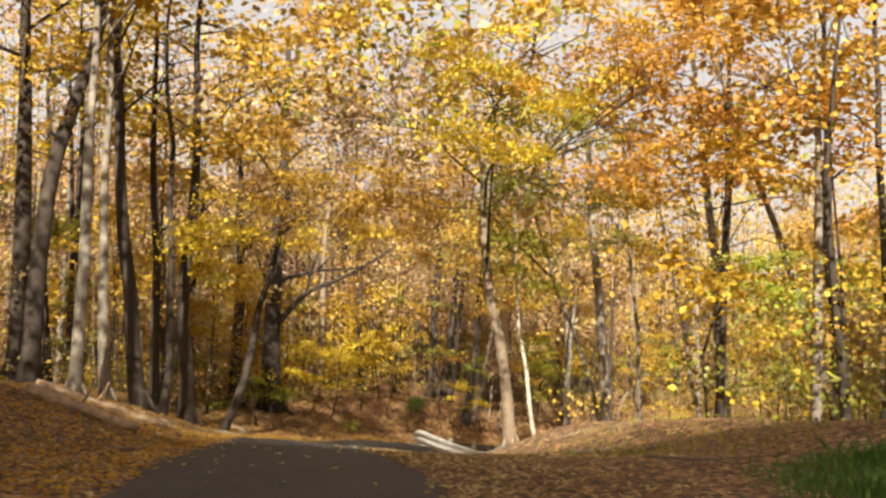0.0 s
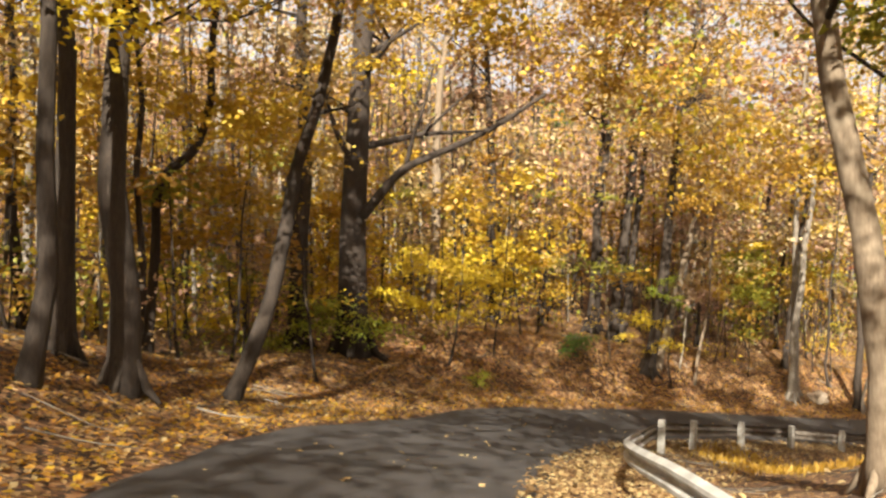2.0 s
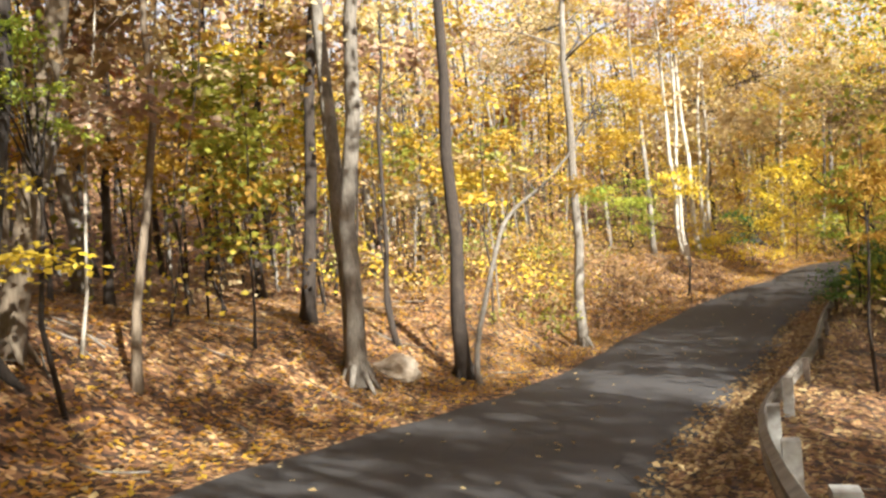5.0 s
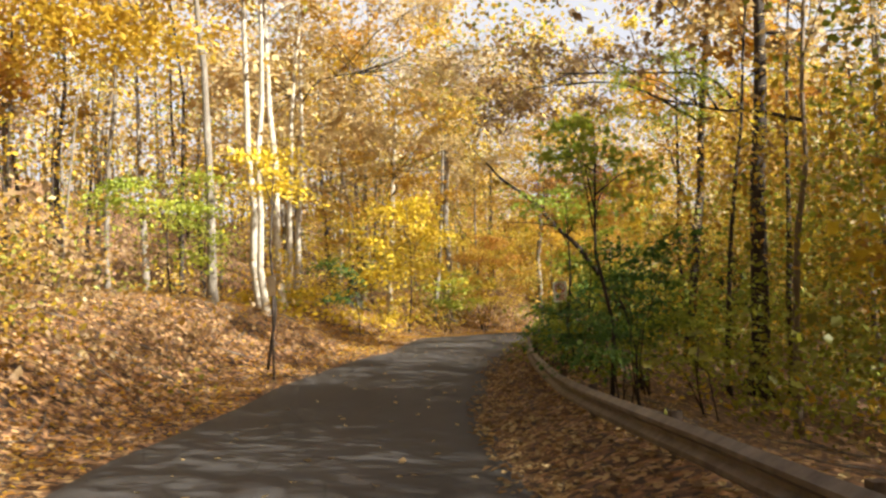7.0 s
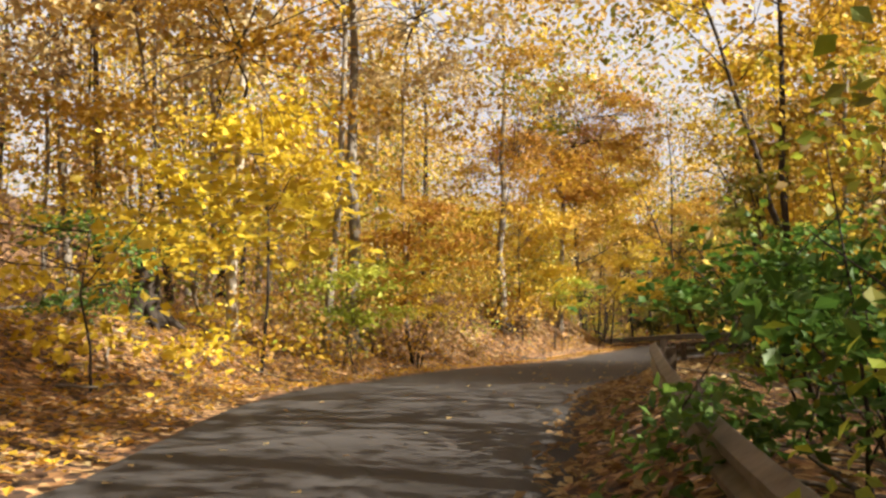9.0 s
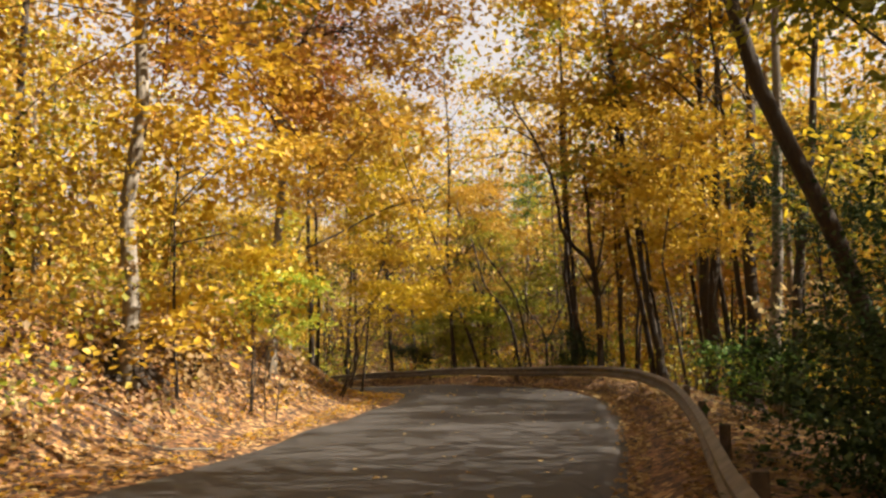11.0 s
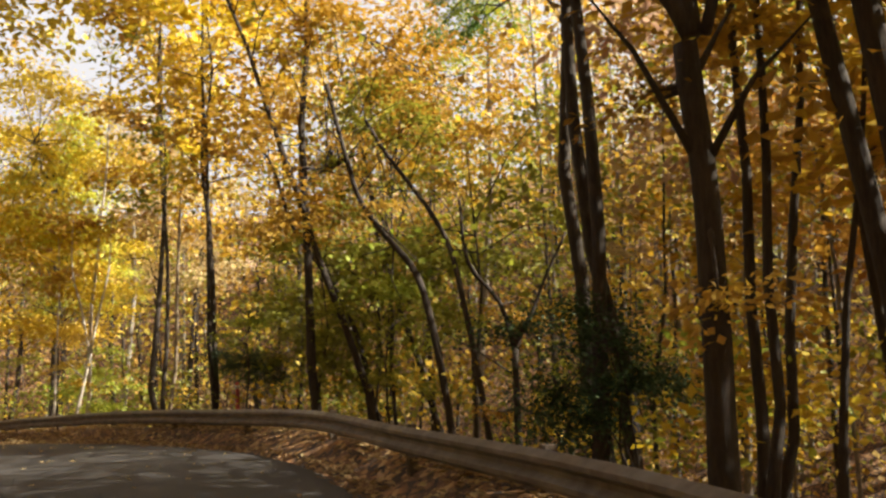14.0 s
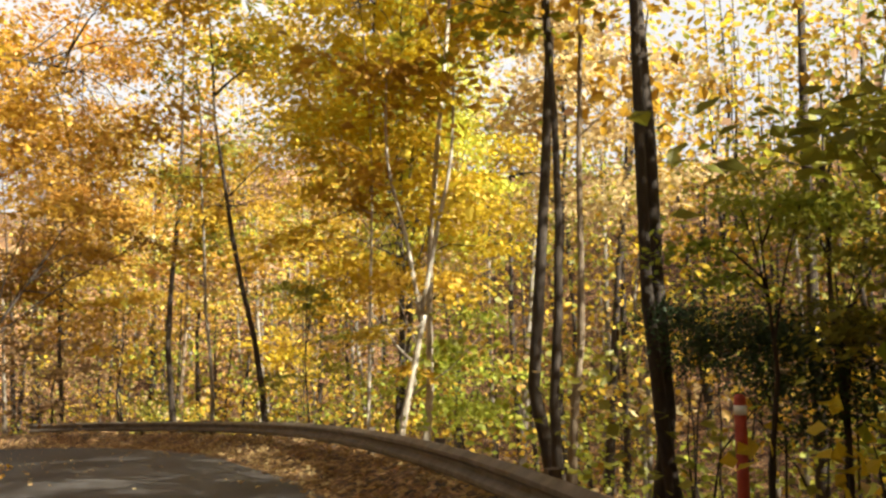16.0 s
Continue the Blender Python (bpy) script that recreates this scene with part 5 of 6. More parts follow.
forest_tree('dark', 77.4, 67.2, 0.008, 0.098, 0.145, 16.3, ['olive', 'amber'], low=0.50, leafy=0.5)
forest_tree('dark', 75.7, 65.9, -0.016, -0.083, 0.185, 16.7, ['olive', 'amber'], low=0.50, leafy=0.5)
forest_tree('dark', 76.5, 64.9, 0.010, 0.048, 0.115, 16.0, ['gold', 'amber'], low=0.50, leafy=0.5)
forest_tree('dark', 74.0, 64.8, -0.008, -0.029, 0.229, 17.1, ['olive', 'amber'], low=0.50, leafy=0.5)
forest_tree('dark', 73.9, 65.0, 0.001, 0.005, 0.109, 16.0, ['gold', 'amber'], low=0.50, leafy=0.5)
forest_tree('tan', 72.5, 63.5, 0.011, 0.028, 0.117, 16.1, ['gold', 'amber'], low=0.50, leafy=0.5)
forest_tree('dark', 68.5, 64.9, -0.044, -0.104, 0.135, 16.2, ['gold', 'amber'], low=0.50, leafy=0.5)
forest_tree('pale', 66.0, 65.4, -0.026, -0.055, 0.140, 16.3, ['olive', 'amber'], low=0.50, leafy=0.5)
forest_tree('dark', 78.5, 68.6, -0.000, -0.018, 0.064, 12.2, ['olive', 'amber'], low=0.45, leafy=0.50)
forest_tree('dark', 80.6, 68.2, -0.005, -0.097, 0.071, 12.5, ['olive', 'amber'], low=0.45, leafy=0.50)
forest_tree('dark', 78.5, 62.2, 0.008, 0.023, 0.077, 12.8, ['olive', 'amber'], low=0.45, leafy=0.50)
forest_tree('pale', 80.7, 62.3, -0.026, -0.082, 0.071, 12.5, ['gold', 'amber'], low=0.45, leafy=0.50)
forest_tree('dark', 79.3, 68.5, -0.001, -0.017, 0.071, 12.5, ['gold', 'amber'], low=0.45, leafy=0.50)
forest_tree('dark', 77.3, 67.4, 0.014, 0.088, 0.113, 16.0, ['olive', 'amber'], low=0.50, leafy=0.5)
forest_tree('dark', 78.3, 68.0, -0.014, -0.099, 0.050, 7.5, ['amber', 'gold'], low=0.45, leafy=0.50)
forest_tree('dark', 77.4, 66.8, 0.027, 0.134, 0.071, 12.5, ['gold', 'amber'], low=0.45, leafy=0.50)
forest_tree('pale', 78.3, 65.3, 0.012, 0.037, 0.092, 13.6, ['olive', 'amber'], low=0.45, leafy=0.50)
forest_tree('dark', 76.0, 65.8, -0.019, -0.049, 0.201, 16.8, ['amber', 'gold'], low=0.50, leafy=0.5)
forest_tree('dark', 92.0, 75.4, -0.087, 0.323, 0.100, 15.9, ['yellow', 'amber'], low=0.50, leafy=0.45)
forest_tree('dark', 91.1, 73.6, -0.047, 0.237, 0.096, 13.8, ['olive', 'gold'], low=0.45, leafy=0.50)
forest_tree('dark', 91.0, 80.1, -0.016, 0.030, 0.090, 13.5, ['olive', 'gold'], low=0.45, leafy=0.50)
forest_tree('dark', 93.4, 82.7, -0.006, 0.010, 0.074, 12.7, ['olive', 'gold'], low=0.45, leafy=0.50)
forest_tree('dark', 87.0, 75.9, -0.004, 0.012, 0.106, 16.0, ['olive', 'gold'], low=0.50, leafy=0.45)
forest_tree('dark', 87.4, 74.8, -0.097, 0.317, 0.087, 13.3, ['yellow', 'amber'], low=0.45, leafy=0.50)
forest_tree('dark', 82.6, 70.0, 0.002, 0.024, 0.127, 16.1, ['olive', 'amber'], low=0.50, leafy=0.5)
forest_tree('birch', 93.6, 85.3, 0.025, -0.037, 0.069, 12.5, ['yellow', 'amber'], low=0.45, leafy=0.50)
forest_tree('dark', 93.8, 83.0, -0.001, 0.001, 0.100, 15.9, ['yellow', 'amber'], low=0.50, leafy=0.45)
forest_tree('tan', 94.8, 83.3, 0.019, -0.035, 0.072, 12.6, ['yellow', 'amber'], low=0.45, leafy=0.50)
forest_tree('dark', 91.0, 79.9, -0.011, 0.025, 0.075, 12.8, ['yellow', 'amber'], low=0.45, leafy=0.50)
forest_tree('birch', 92.8, 85.8, -0.012, 0.013, 0.036, 6.9, ['yellow', 'amber'], low=0.45, leafy=0.50)
forest_tree('dark', 100.8, 102.0, 0.004, -0.003, 0.115, 16.0, ['yellow', 'amber'], low=0.50, leafy=0.45)
forest_tree('dark', 98.4, 94.6, -0.113, 0.093, 0.090, 13.5, ['olive', 'gold'], low=0.45, leafy=0.50)
forest_tree('pale', 99.0, 97.7, -0.045, 0.034, 0.067, 12.3, ['olive', 'gold'], low=0.45, leafy=0.50)

# crooked and forked trees
grown = crooked_tree('dark', [(-11.6, 36.7, -1.5), (-11.5, 36.8, -0.4), (-11.4, 36.8, 1.4), (-10.7, 37.2, 2.3), (-10.4, 37.3, 3.5), (-10.4, 37.3, 4.5), (-10.3, 37.4, 6.3)], 0.127, 0.081)
grown = crooked_tree('dark', [(-8.1, 33.2, -2.8), (-7.5, 33.4, -1.3), (-7.2, 33.5, 0.2), (-7.0, 33.6, 1.6), (-6.7, 33.7, 2.6), (-6.4, 33.8, 4.0), (-6.2, 33.8, 5.1), (-5.9, 33.9, 6.6)], 0.163, 0.081)
grown = crooked_tree('dark', [(76.8, 69.2, -7.4), (76.8, 69.2, -6.8), (76.8, 69.2, -4.8), (76.8, 69.3, -3.3)], 0.136, 0.102)
limb(grown, 'dark', [(76.3, 69.3, -3.4), (76.3, 69.5, -3.0), (76.3, 69.9, -2.6), (76.3, 70.3, -2.0), (76.3, 70.4, -1.2), (76.3, 70.6, -0.1)], 0.088, 0.054)
limb(grown, 'dark', [(76.3, 70.6, -0.1), (76.9, 71.1, 1.2), (77.7, 71.6, 2.2), (78.4, 72.0, 3.0), (79.2, 72.5, 4.4)], 0.054, 0.02)
limb(grown, 'dark', [(76.9, 71.1, 1.2), (77.2, 72.1, 1.9), (77.6, 73.2, 2.0), (78.0, 74.4, 2.3)], 0.03, 0.01)
limb(grown, 'dark', [(77.7, 71.6, 2.2), (78.0, 72.6, 3.1), (78.5, 73.4, 3.7)], 0.026, 0.01)
limb(grown, 'dark', [(76.5, 70.8, 0.5), (76.7, 71.9, 0.9), (77.0, 73.0, 0.8), (77.3, 73.9, 1.0)], 0.028, 0.01)
limb(grown, 'dark', [(76.3, 69.3, -3.4), (76.3, 69.4, -2.2), (76.3, 69.4, -1.3), (76.3, 69.5, 0.2)], 0.082, 0.048)
limb(grown, 'dark', [(76.3, 69.2, -3.4), (76.3, 69.0, -2.6), (76.3, 68.9, -1.9), (76.3, 68.8, -0.9)], 0.051, 0.027)
grown = crooked_tree('dark', [(83.9, 72.6, -7.6), (83.9, 72.6, -7.3), (83.8, 72.8, -5.8), (83.8, 73.1, -4.6), (83.7, 73.6, -3.9), (83.6, 74.0, -3.3), (83.5, 74.2, -2.6), (83.4, 74.5, -1.3)], 0.078, 0.035)
grown = crooked_tree('dark', [(83.7, 71.5, -7.9), (83.7, 71.5, -7.6), (83.7, 71.5, -5.8)], 0.074, 0.054)
limb(grown, 'dark', [(83.5, 71.5, -5.8), (83.5, 71.7, -5.1), (83.5, 72.2, -4.4), (83.5, 72.3, -3.4)], 0.047, 0.024)
limb(grown, 'dark', [(83.5, 71.5, -5.8), (83.5, 71.2, -5.3), (83.6, 71.0, -4.8), (83.6, 70.6, -4.0)], 0.044, 0.020)
grown = crooked_tree('dark', [(31.0, 61.0, -8.1), (31.0, 61.1, -7.1), (30.9, 61.3, -6.1), (30.9, 61.6, -5.6), (30.8, 62.2, -4.7), (30.7, 62.7, -4.2), (30.6, 63.2, -3.6), (30.4, 63.8, -3.1), (30.2, 64.1, -2.7)], 0.083, 0.022)
grown = crooked_tree('birch', [(92.8, 85.1, -8.0), (92.8, 85.1, -7.5), (92.9, 84.9, -6.4), (93.0, 84.8, -5.7)], 0.065, 0.043)
limb(grown, 'birch', [(92.8, 84.7, -5.8), (92.7, 84.9, -4.5), (92.5, 85.1, -3.3), (92.5, 85.1, -1.8)], 0.039, 0.017)
limb(grown, 'birch', [(92.8, 84.7, -5.7), (93.0, 84.5, -4.3), (93.1, 84.3, -3.2), (93.2, 84.3, -1.6)], 0.043, 0.017)
limb(grown, 'birch', [(92.8, 84.9, -6.4), (92.6, 85.1, -6.1), (92.4, 85.3, -5.7)], 0.026, 0.013)
grown = crooked_tree('pale', [(11.3, 58.8, -7.3), (11.3, 58.8, -6.3), (11.8, 58.5, -4.2), (12.1, 58.3, -3.5), (12.7, 57.8, -2.9), (13.3, 57.3, -2.1)], 0.073, 0.024)
grown = crooked_tree('dark', [(64.2, 77.2, -6.6), (64.3, 77.1, -5.7), (64.6, 76.6, -4.6), (64.9, 75.9, -3.8), (65.4, 74.8, -3.2), (65.8, 73.7, -2.6), (66.1, 72.5, -2.3)], 0.040, 0.013)
grown = crooked_tree('pale', [(66.1, 76.8, -7.0), (66.2, 76.5, -4.5), (66.3, 76.2, -3.5), (66.6, 75.6, -2.1), (67.1, 74.2, -0.2)], 0.041, 0.021)
grown = crooked_tree('dark', [(86.2, 72.2, -8.2), (86.2, 72.3, -7.5), (86.2, 72.5, -6.1), (86.1, 72.8, -4.4), (86.1, 73.0, -3.7), (86.1, 73.4, -3.0), (86.0, 74.1, -2.0), (85.9, 74.5, -1.3)], 0.069, 0.035)
grown = crooked_tree('dark', [(88.3, 74.8, -8.1), (88.3, 74.9, -7.8), (88.2, 75.4, -5.5), (88.0, 76.0, -4.2), (87.8, 76.7, -3.1), (87.7, 77.1, -1.8), (87.5, 77.5, -1.0)], 0.062, 0.031)
grown = crooked_tree('dark', [(-11.7, 25.1, -0.8), (-11.6, 25.2, 2.7), (-11.4, 25.3, 5.3), (-11.0, 25.5, 7.2), (-10.6, 25.7, 8.8), (-10.2, 25.9, 11.0)], 0.266, 0.146)

# understorey trees and shrubs
leafy_bough('gold', -7.7, 35.3, 6.0, 5.7, 3.9)
leafy_bough('amber', -2.4, 26.4, 7.5, 4.5, 3.4)
leafy_bough('yellow', 1.0, 19.3, 6.3, 2.0, 1.4)
leafy_bough('orange', 5.1, 21.6, 7.2, 3.1, 2.3)
leafy_tree('lime', 'shrub', 8.4, 22.0, 3.8, 1.1, 0.7, 8.4, 22.0)
leafy_bough('orange', 9.3, 25.6, 8.3, 4.2, 2.7)
leafy_bough('olive', 3.8, 27.8, 5.5, 3.2, 3.2)
leafy_tree('gold', 'tree', 7.7, 25.8, 6.0, 3.0, 2.3, 7.7, 25.8)
leafy_bough('gold', 2.4, 23.5, 9.1, 3.1, 2.0)
leafy_bough('yellow', -7.9, 28.0, 4.2, 2.5, 1.0)
leafy_bough('gold', -4.7, 31.5, 5.1, 3.0, 1.3)
leafy_bough('amber', -1.3, 38.0, 6.0, 3.7, 2.0)
leafy_tree('yellow', 'shrub', -5.7, 46.6, 2.6, 2.5, 1.3, -5.7, 46.6)
leafy_bough('amber', 2.6, 48.6, 5.5, 3.9, 3.9)
leafy_tree('olive', 'shrub', -11.0, 42.8, 1.4, 2.1, 1.3, -11.0, 42.8)
leafy_tree('yellow', 'shrub', -15.8, 44.2, 1.4, 3.7, 2.0, -15.8, 44.2)
leafy_tree('gold', 'tree', -18.9, 47.8, 5.9, 3.8, 3.5, -18.9, 47.8)
leafy_tree('yellow', 'shrub', -6.0, 53.6, 2.5, 3.3, 1.5, -6.0, 53.6)
leafy_bough('peach', 3.3, 52.9, 6.2, 4.1, 2.3)
leafy_tree('lime', 'shrub', -8.5, 43.2, 1.1, 1.5, 0.9, -8.5, 43.2)
leafy_tree('yellow', 'shrub', -11.1, 54.6, 1.4, 2.8, 1.8, -11.1, 54.6)
leafy_tree('yellow', 'shrub', -7.3, 56.6, 1.3, 3.3, 2.0, -7.3, 56.6)
leafy_tree('olive', 'tree', -8.8, 44.6, 1.2, 0.8, 0.5, -8.8, 44.6)
leafy_tree('amber', 'tree', -2.8, 62.7, 3.7, 3.1, 2.5, -2.8, 62.7)
leafy_tree('yellow', 'shrub', 1.3, 53.6, 1.7, 1.2, 0.7, 1.3, 53.6)
leafy_tree('lime', 'shrub', -4.6, 45.1, 0.3, 0.4, 0.3, -4.6, 45.1)
leafy_tree('green', 'shrub', -1.2, 51.6, 0.1, 0.8, 0.6, -1.2, 51.6)
leafy_tree('amber', 'tree', 5.5, 60.0, 3.2, 1.2, 0.9, 5.5, 60.0)
leafy_tree('lime', 'tree', 2.4, 53.8, 3.9, 0.7, 0.8, 2.4, 53.8)
leafy_bough('amber', 43.4, 75.5, -0.1, 6.4, 5.8)
leafy_tree('yellow', 'tree', 37.9, 73.4, 1.5, 3.8, 1.7, 37.9, 73.4)
leafy_bough('gold', 23.1, 67.8, 0.6, 2.9, 2.1)
leafy_tree('amber', 'tree', 15.9, 52.6, 4.1, 0.7, 1.3, 15.9, 52.6)
leafy_tree('yellow', 'tree', 29.3, 69.5, 5.0, 1.3, 0.5, 29.2, 69.7)
leafy_tree('yellow', 'tree', 43.7, 75.2, 4.5, 2.6, 2.0, 43.7, 75.2)
leafy_bough('rust', 37.2, 66.6, 0.7, 2.8, 1.2)
leafy_bough('peach', 38.0, 76.5, 2.1, 4.6, 2.1)
leafy_bough('peach', 39.6, 73.6, 3.0, 4.6, 2.7)
leafy_tree('lime', 'tree', 29.7, 73.6, 2.3, 2.0, 1.5, 29.7, 73.6)
leafy_tree('bigleaf', 'tree', 26.5, 60.1, 4.0, 1.0, 0.7, 26.6, 60.0)
leafy_tree('green', 'shrub', 26.4, 59.7, 1.7, 1.2, 0.8, 26.4, 59.7)
leafy_tree('green', 'shrub', 25.4, 59.5, 1.1, 0.8, 0.4, 25.6, 59.3)
leafy_tree('lime', 'shrub', 47.5, 75.5, 1.7, 1.7, 1.2, 47.5, 75.6)
leafy_tree('orange', 'shrub', 52.0, 76.2, 3.3, 2.1, 1.5, 52.0, 76.2)
leafy_tree('bigleaf', 'tree', 29.7, 62.0, 3.4, 1.0, 0.3, 29.8, 61.9)
leafy_tree('bigleaf', 'tree', 31.0, 62.0, 2.5, 0.8, 0.5, 31.0, 62.0)
leafy_tree('bigleaf', 'shrub', 30.7, 61.9, 1.2, 0.7, 0.5, 30.7, 61.9)
leafy_tree('green', 'shrub', 40.3, 76.9, 0.7, 1.2, 1.0, 40.3, 76.9)
leafy_bough('amber', 61.6, 76.5, 0.3, 4.8, 4.8)
leafy_bough('peach', 44.7, 81.7, 2.7, 5.4, 2.9)
leafy_bough('peach', 52.6, 76.1, 3.6, 4.4, 3.3)
leafy_tree('lime', 'shrub', 50.8, 77.2, 1.9, 1.0, 1.0, 50.8, 77.2)
leafy_tree('orange', 'tree', 52.0, 76.3, 4.4, 1.5, 1.0, 52.0, 76.3)
leafy_tree('yellow', 'shrub', 51.8, 75.8, 2.1, 1.1, 0.5, 51.8, 76.1)
leafy_tree('gold', 'tree', 61.4, 76.6, 3.9, 2.7, 2.7, 61.4, 76.6)
leafy_bough('orange', 66.1, 74.6, 1.9, 2.6, 2.6)
leafy_tree('olive', 'tree', 52.0, 66.7, 3.9, 0.9, 1.4, 52.0, 66.7)
leafy_tree('pine', 'tree', 65.0, 64.7, 4.9, 1.3, 1.2, 65.0, 64.7)
leafy_tree('green', 'shrub', 61.2, 66.8, 0.8, 1.0, 0.4, 61.2, 66.8)
leafy_tree('green', 'shrub', 58.7, 66.5, 0.7, 0.4, 0.3, 58.7, 66.5)
leafy_tree('lime', 'shrub', 63.2, 75.5, 2.3, 1.2, 0.6, 63.2, 75.8)
leafy_tree('yellow', 'shrub', 68.8, 73.7, 3.3, 1.6, 1.3, 68.5, 75.7)
leafy_bough('gold', 74.5, 67.4, -0.4, 3.6, 2.0)
leafy_bough('orange', 63.6, 77.3, 0.3, 3.4, 1.7)
leafy_bough('crimson', 68.5, 77.6, 1.9, 2.8, 1.5)
leafy_tree('yellow', 'tree', 63.3, 76.0, 2.4, 1.1, 0.8, 63.3, 76.0)
leafy_tree('gold', 'tree', 72.2, 75.0, 4.3, 1.6, 1.8, 71.7, 76.1)
leafy_bough('amber', 75.1, 67.6, -0.5, 3.7, 1.2)
leafy_tree('gold', 'tree', 68.1, 66.1, 4.1, 1.4, 0.4, 68.1, 66.1)
leafy_tree('pine', 'shrub', 78.0, 70.3, 1.4, 0.7, 0.6, 78.2, 69.9)
leafy_tree('green', 'shrub', 68.5, 66.7, 0.7, 0.5, 0.4, 68.5, 66.7)
leafy_tree('green', 'shrub', 66.5, 65.8, 0.9, 0.5, 0.4, 66.5, 65.8)
leafy_bough('amber', 88.2, 75.6, -1.6, 3.1, 3.3)
leafy_bough('amber', 93.9, 74.3, 1.5, 2.6, 3.9)
leafy_tree('gold', 'tree', 95.9, 87.9, 4.9, 2.3, 1.5, 95.9, 87.9)
leafy_bough('orange', 87.0, 63.4, -1.3, 3.1, 3.0)
leafy_tree('pine', 'shrub', 78.5, 70.1, 1.3, 0.6, 0.6, 78.5, 70.1)
leafy_tree('olive', 'tree', 89.1, 75.2, 3.4, 2.5, 1.9, 89.1, 75.2)
leafy_tree('pine', 'shrub', 81.3, 70.2, 1.4, 0.9, 0.8, 81.3, 70.2)
leafy_tree('yellow', 'tree', 96.4, 88.1, 5.2, 2.5, 2.0, 96.4, 88.1)
leafy_bough('yellow', 97.3, 89.1, 0.3, 3.4, 3.2)
leafy_tree('olive', 'tree', 88.5, 72.9, 6.1, 2.6, 2.1, 88.5, 72.9)
leafy_tree('lime', 'shrub', 96.9, 86.9, 2.5, 2.2, 1.3, 96.9, 86.9)
leafy_tree('lime', 'tree', 88.9, 78.3, 2.3, 0.7, 0.5, 88.9, 78.3)
leafy_tree('pine', 'shrub', 89.8, 78.8, 1.7, 0.7, 0.3, 89.8, 78.8)
leafy_tree('olive', 'tree', 99.2, 93.7, 3.3, 1.8, 1.8, 99.2, 93.7)
leafy_bough('amber', 93.5, 95.6, 0.4, 2.9, 2.3)
leafy_bough('amber', 98.8, 106.8, -0.5, 3.1, 2.5)
leafy_tree('amber', 'shrub', 99.6, 109.3, 4.7, 2.8, 2.2, 99.6, 109.3)
leafy_tree('gold', 'tree', 100.6, 104.9, 4.3, 2.0, 1.8, 100.6, 104.9)
leafy_bough('gold', 101.0, 99.1, -1.8, 4.1, 1.7)
leafy_bough('lemon', 96.9, 87.9, -1.9, 2.1, 2.2)
leafy_bough('gold', 100.6, 94.1, 1.4, 3.3, 2.5)
leafy_bough('peach', 100.8, 86.7, 0.3, 4.1, 3.3)
leafy_tree('olive', 'tree', 91.7, 78.5, 4.2, 0.9, 1.2, 91.7, 78.5)
leafy_tree('olive', 'tree', 89.8, 78.0, 2.2, 0.5, 0.6, 89.8, 78.0)
leafy_tree('lime', 'tree', 88.1, 74.6, 3.0, 1.2, 1.1, 88.1, 74.6)
leafy_tree('olive', 'tree', 90.4, 76.9, 3.0, 1.5, 1.2, 90.4, 76.9)
leafy_tree('blush', 'tree', -8.0, 66.2, 5.2, 2.8, 2.1, -8.0, 66.2)
leafy_tree('crimson', 'tree', -5.0, 68.5, 6.1, 2.4, 2.2, -5.0, 68.5)
leafy_bough('peach', -11.8, 69.9, 6.4, 3.4, 2.5)
leafy_bough('blush', 12.8, 75.6, 1.9, 2.4, 2.0)
leafy_tree('crimson', 'tree', 13.4, 70.5, 4.3, 0.9, 0.8, 13.4, 70.5)
leafy_bough('peach', 22.5, 69.8, 3.6, 3.1, 1.5)
leafy_bough('blush', -16.1, 56.1, 6.1, 2.8, 2.5)
leafy_bough('green', -3.1, 72.7, 7.3, 1.3, 1.8)
leafy_tree('green', 'shrub', 30.3, 60.7, 2.0, 0.6, 1.0, 30.3, 60.7)
leafy_tree('green', 'shrub', 32.7, 62.6, 1.4, 0.8, 0.8, 32.7, 62.6)
leafy_tree('gold', 'tree', 71.7, 66.8, 5.9, 2.6, 1.6, 71.7, 66.8)
leafy_tree('pine', 'shrub', 56.6, 66.2, 1.5, 1.2, 0.9, 56.6, 66.2)
for s, u, up, w, h in ((133.5, -2.5, 0.9, 0.9, 0.7), (136, -2.7, 1.0, 1.1, 0.8), (138.5, -2.7, 0.9, 1.0, 0.7), (135, -4.0, 2.2, 1.3, 1.1), (138, -4.2, 2.7, 1.4, 1.2)):
    x, y = map(float, at_road(s, u - 0.2))
    leafy_tree('pine', 'shrub', x, y, up, w, h, x, y)
leafy_tree('pine', 'shrub', 54.1, 66.1, 2.0, 0.8, 1.1, 54.1, 66.1)
leafy_bough('orange', 94.6, 99.2, 0.5, 3.0, 2.8)
leafy_tree('amber', 'tree', 90.2, 90.4, 3.6, 1.5, 1.1, 88.4, 91.5)
leafy_tree('rust', 'shrub', 90.6, 91.8, 1.9, 1.2, 0.6, 89.0, 92.7)
leafy_tree('pine', 'shrub', 90.3, 78.2, 1.7, 0.6, 0.6, 90.3, 78.2)
leafy_tree('pine', 'shrub', 91.1, 79.6, 2.1, 0.6, 0.3, 91.1, 79.6)
leafy_bough('orange', 98.0, 107.3, 1.2, 3.3, 4.1)
leafy_bough('amber', 100.4, 106.2, -0.3, 2.5, 2.5)
leafy_tree('rust', 'tree', 100.1, 108.6, 5.6, 3.5, 2.0, 100.1, 108.6)
leafy_bough('yellow', 79.3, 78.2, 1.2, 2.7, 2.1)
leafy_tree('yellow', 'tree', 75.1, 76.0, 3.5, 1.6, 1.3, 74.4, 77.3)
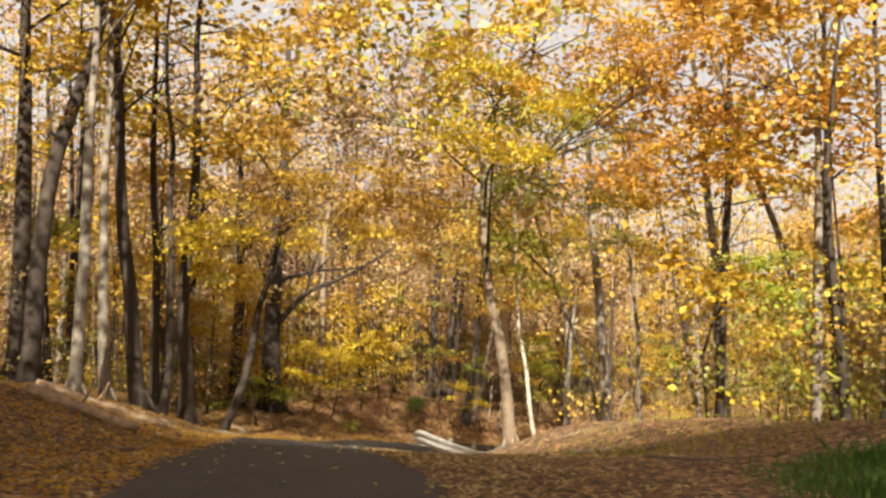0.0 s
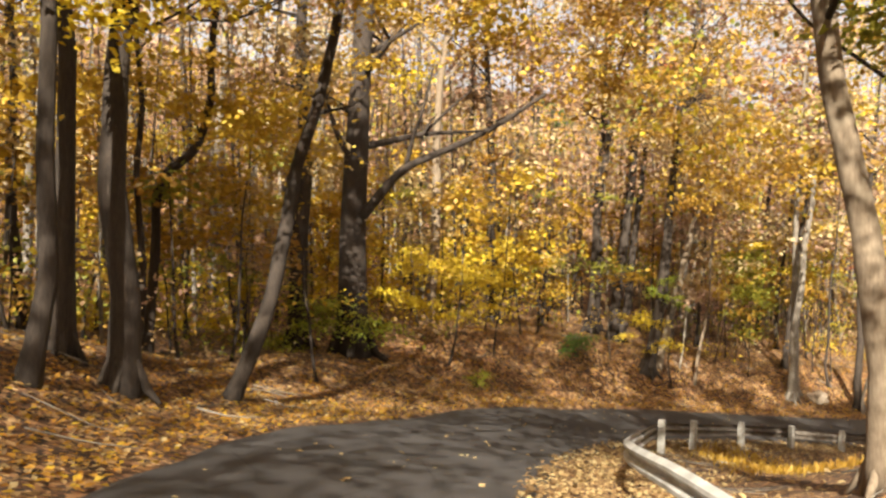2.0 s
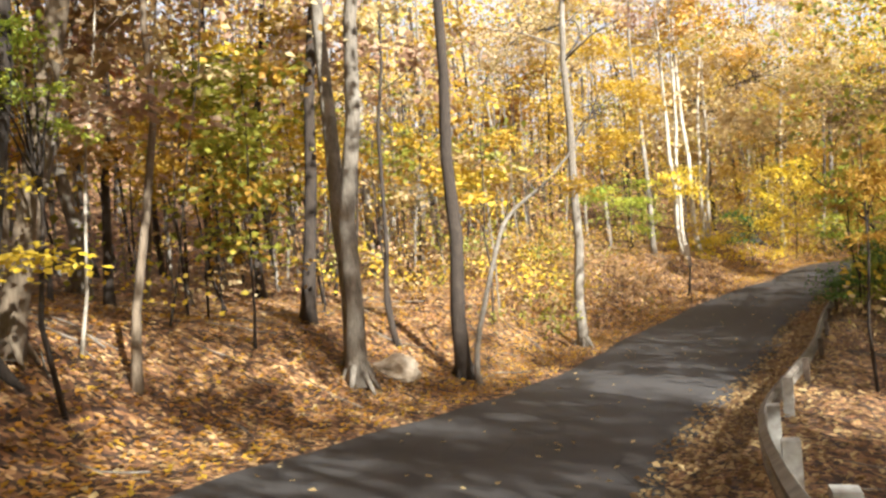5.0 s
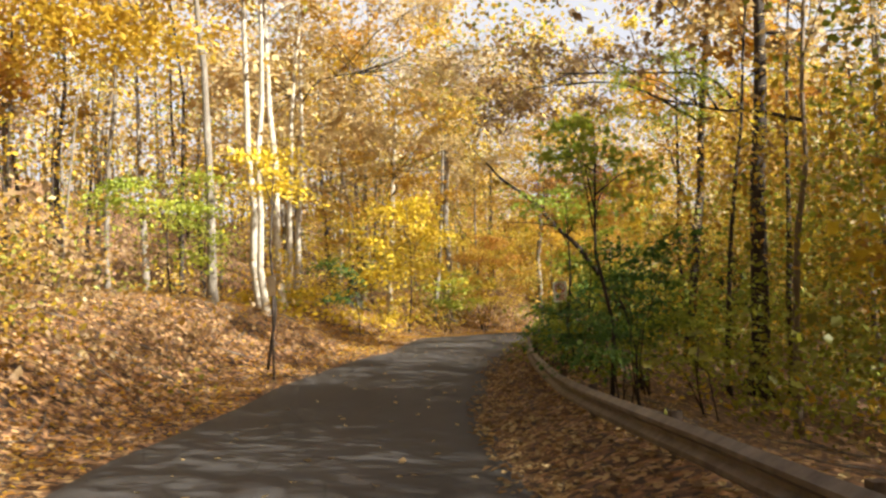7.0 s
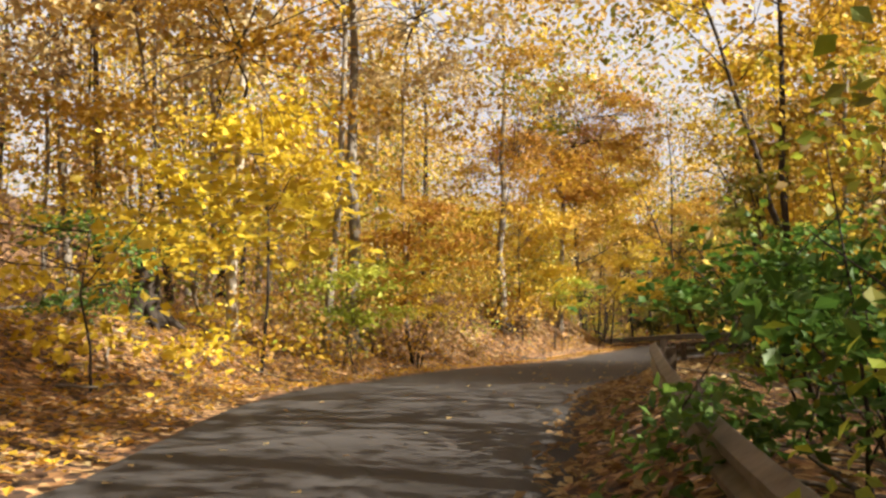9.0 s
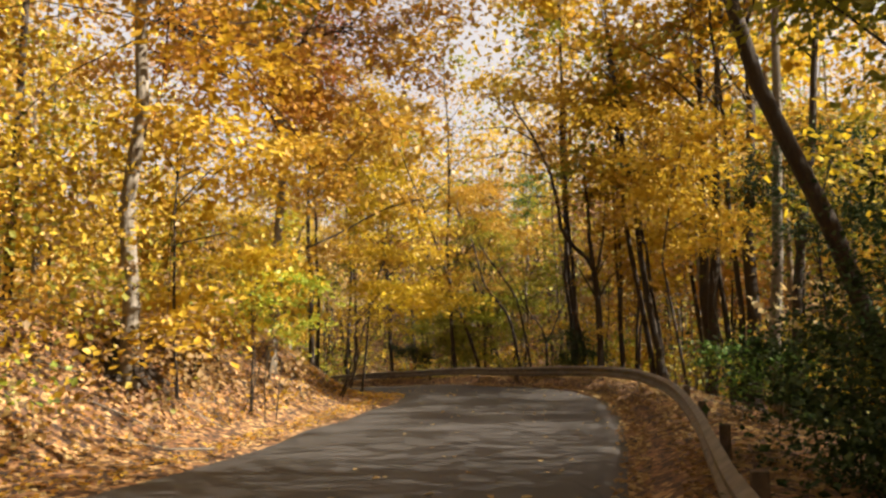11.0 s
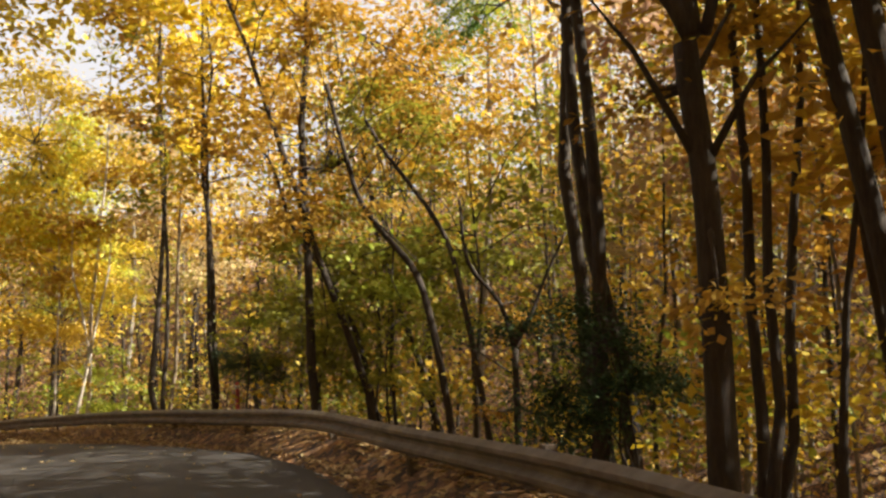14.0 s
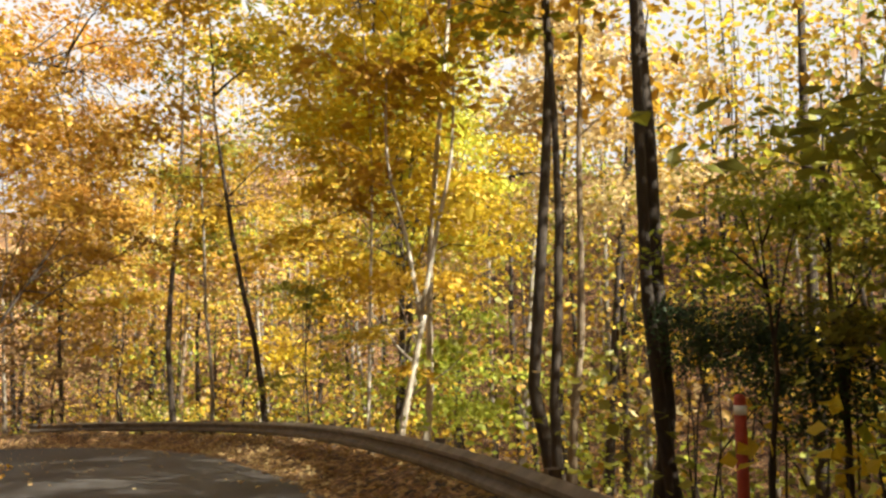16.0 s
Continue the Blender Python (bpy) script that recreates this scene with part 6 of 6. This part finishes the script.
leafy_bough('yellow', 95.0, 88.2, 1.3, 2.8, 2.8)
leafy_bough('amber', 64.9, 73.1, 2.5, 2.0, 1.2)
leafy_bough('rust', 66.0, 76.4, 3.2, 2.5, 1.5)
leafy_bough('rust', 33.7, 63.8, 0.0, 2.3, 0.8)
leafy_bough('lime', 31.2, 60.5, -1.6, 1.3, 0.8)
leafy_bough('green', 84.7, 72.3, 0.6, 1.1, 0.9)
leafy_bough('lime', 84.9, 72.1, 0.1, 1.0, 0.6)
leafy_tree('olive', 'tree', 88.5, 76.4, 4.0, 1.5, 1.6, 88.5, 76.4)
leafy_tree('olive', 'tree', 89.6, 77.2, 3.0, 1.2, 1.0, 89.6, 77.2)
leafy_tree('green', 'shrub', 36.4, 64.4, 0.6, 0.7, 0.5, 36.4, 64.4)
for s, u, up, w in ((112.5, -1.7, 0.9, 0.9), (114.5, -1.5, 0.9, 0.9), (116.5, -1.5, 1.0, 1.0), (119, -1.6, 1.1, 1.1), (111, -2.9, 1.8, 1.2), (108.5, -3.6, 1.5, 1.2)):
    x, y = map(float, at_road(s, u))
    leafy_tree('lime' if up in (0.9, 1.5) else 'green', 'shrub', x, y, up, w, 0.6, *map(float, at_road(s, u - 0.5)))
leafy_tree('olive', 'tree', 89.3, 74.8, 6.2, 2.5, 2.5, 89.3, 74.8)
leafy_bough('gold', 75.7, 76.8, 2.4, 2.8, 1.4)
leafy_bough('amber', 71.9, 77.7, 0.3, 1.7, 1.4)
leafy_bough('orange', 94.4, 64.0, -0.7, 2.0, 2.9)
leafy_bough('lemon', 97.2, 88.9, -0.3, 1.9, 1.5)
leafy_bough('yellow', 100.1, 88.7, -2.3, 1.7, 1.7)
leafy_bough('lemon', 96.8, 88.5, 0.1, 2.7, 2.5)
leafy_bough('gold', 90.3, 88.2, 0.7, 2.2, 1.5)
limb(oak, "oak", [(-8.1, 43.5, 0.9), (-7.5, 43.5, 1.65), (-6.8, 43.6, 2.4), (-5.5, 43.7, 3.0), (-4.1, 43.8, 3.7), (-2.6, 43.9, 4.7)], 0.18, 0.06)
limb(oak, "oak", [(-6.8, 43.6, 2.4), (-6.6, 43.6, 3.3), (-6.3, 43.6, 4.2), (-6.0, 43.6, 5.5)], 0.09, 0.03)
limb(oak, "oak", [(-8.3, 43.5, 2.5), (-8.7, 43.4, 3.0), (-9.0, 43.4, 3.6), (-9.3, 43.4, 4.6)], 0.13, 0.06)

# ---- small things along the road ----
no_parking_sign(31.27, 62.85, -5.61, -58)
side_sign(28.3, 68.7, -5.3, -105)
red_post(88.9, 78.5, 1.25)
stump(42.75, 77.3, 0.3, 1.9)
stump(60.6, 77.2, 0.3, 1.1)
fallen_log((-9.6, 21.0), (-7.0, 22.8), 0.13)
fallen_log((-8.2, 17.6), (-6.5, 19.0), 0.16)
boulder(9.4, 59.0, 0.5, 3.0)
tufts("grass", LEAVES["green"], 5.6, 9.0, 1.7, 2.4, 6500, 0.22, 8, "lush green grass and weeds on the verge")
tufts("grass", LEAVES["olive"], 4.6, 18.0, 2.6, 6.0, 900, 0.2, 9, "yellow-green grass tufts on the verge")
tufts("grass", LEAVES["amber"], 3.2, 37.5, 1.6, 5.0, 2600, 0.22, 11, "yellowed grass and weeds behind the guard rail")

fallen_sticks(700, (34, 190), 21)
for x, y, w in ((86.5, 91.5, 1.5), (87.5, 93.5, 1.8), (88.5, 96.0, 2.0), (89.5, 98.5, 2.2)):
    leafy_tree("rust" if w < 2 else "amber", "shrub", x, y, 1.3, w, 1.1, x, y)

# ---- land ----
build_ground()
build_road()
build_backdrop()
build_guard_rail()
fill_trees()
far_woods()
VERGE = (30, AX_S[-1] - 4)
scatter_leaves("fallen_leaves", LEAVES["peach"], 10000, VERGE, lambda s, rng: along(LEFT_EDGE, s) + rng.gamma(1.8, 2.2, len(s)) - 0.2, 14, label="pale straw-coloured fallen leaves on the bank")
scatter_leaves("fallen_leaves", LEAVES["gold"], 15000, VERGE, lambda s, rng: along(LEFT_EDGE, s) + rng.gamma(1.6, 2.0, len(s)) - 0.3, 1, label="golden fallen leaves along the verge")
scatter_leaves("fallen_leaves", LEAVES["orange"], 38000, VERGE, lambda s, rng: along(LEFT_EDGE, s) + rng.gamma(1.8, 2.2, len(s)) - 0.3, 2, label="orange fallen leaves along the verge")
scatter_leaves("fallen_leaves", LEAVES["rust"], 22000, VERGE, lambda s, rng: along(RIGHT_EDGE, s) + 0.4 - rng.gamma(1.8, 0.7, len(s)), 3, label="brown fallen leaves on the shoulder")
scatter_leaves("fallen_leaves", LEAVES["peach"], 18000, VERGE, lambda s, rng: along(RIGHT_EDGE, s) + 0.3 - rng.gamma(1.8, 0.8, len(s)), 4, label="tan fallen leaves on the shoulder")
scatter_leaves("fallen_leaves", LEAVES["peach"], 900, VERGE, lambda s, rng: rng.uniform(-0.6, 3.4, len(s)), 6, label="few fallen leaves on the asphalt")
scatter_leaves("fallen_leaves", LEAVES["rust"], 46000, VERGE, lambda s, rng: along(LEFT_EDGE, s) + rng.gamma(2.0, 2.4, len(s)) - 0.3, 12, label="brown fallen leaves over the bank")
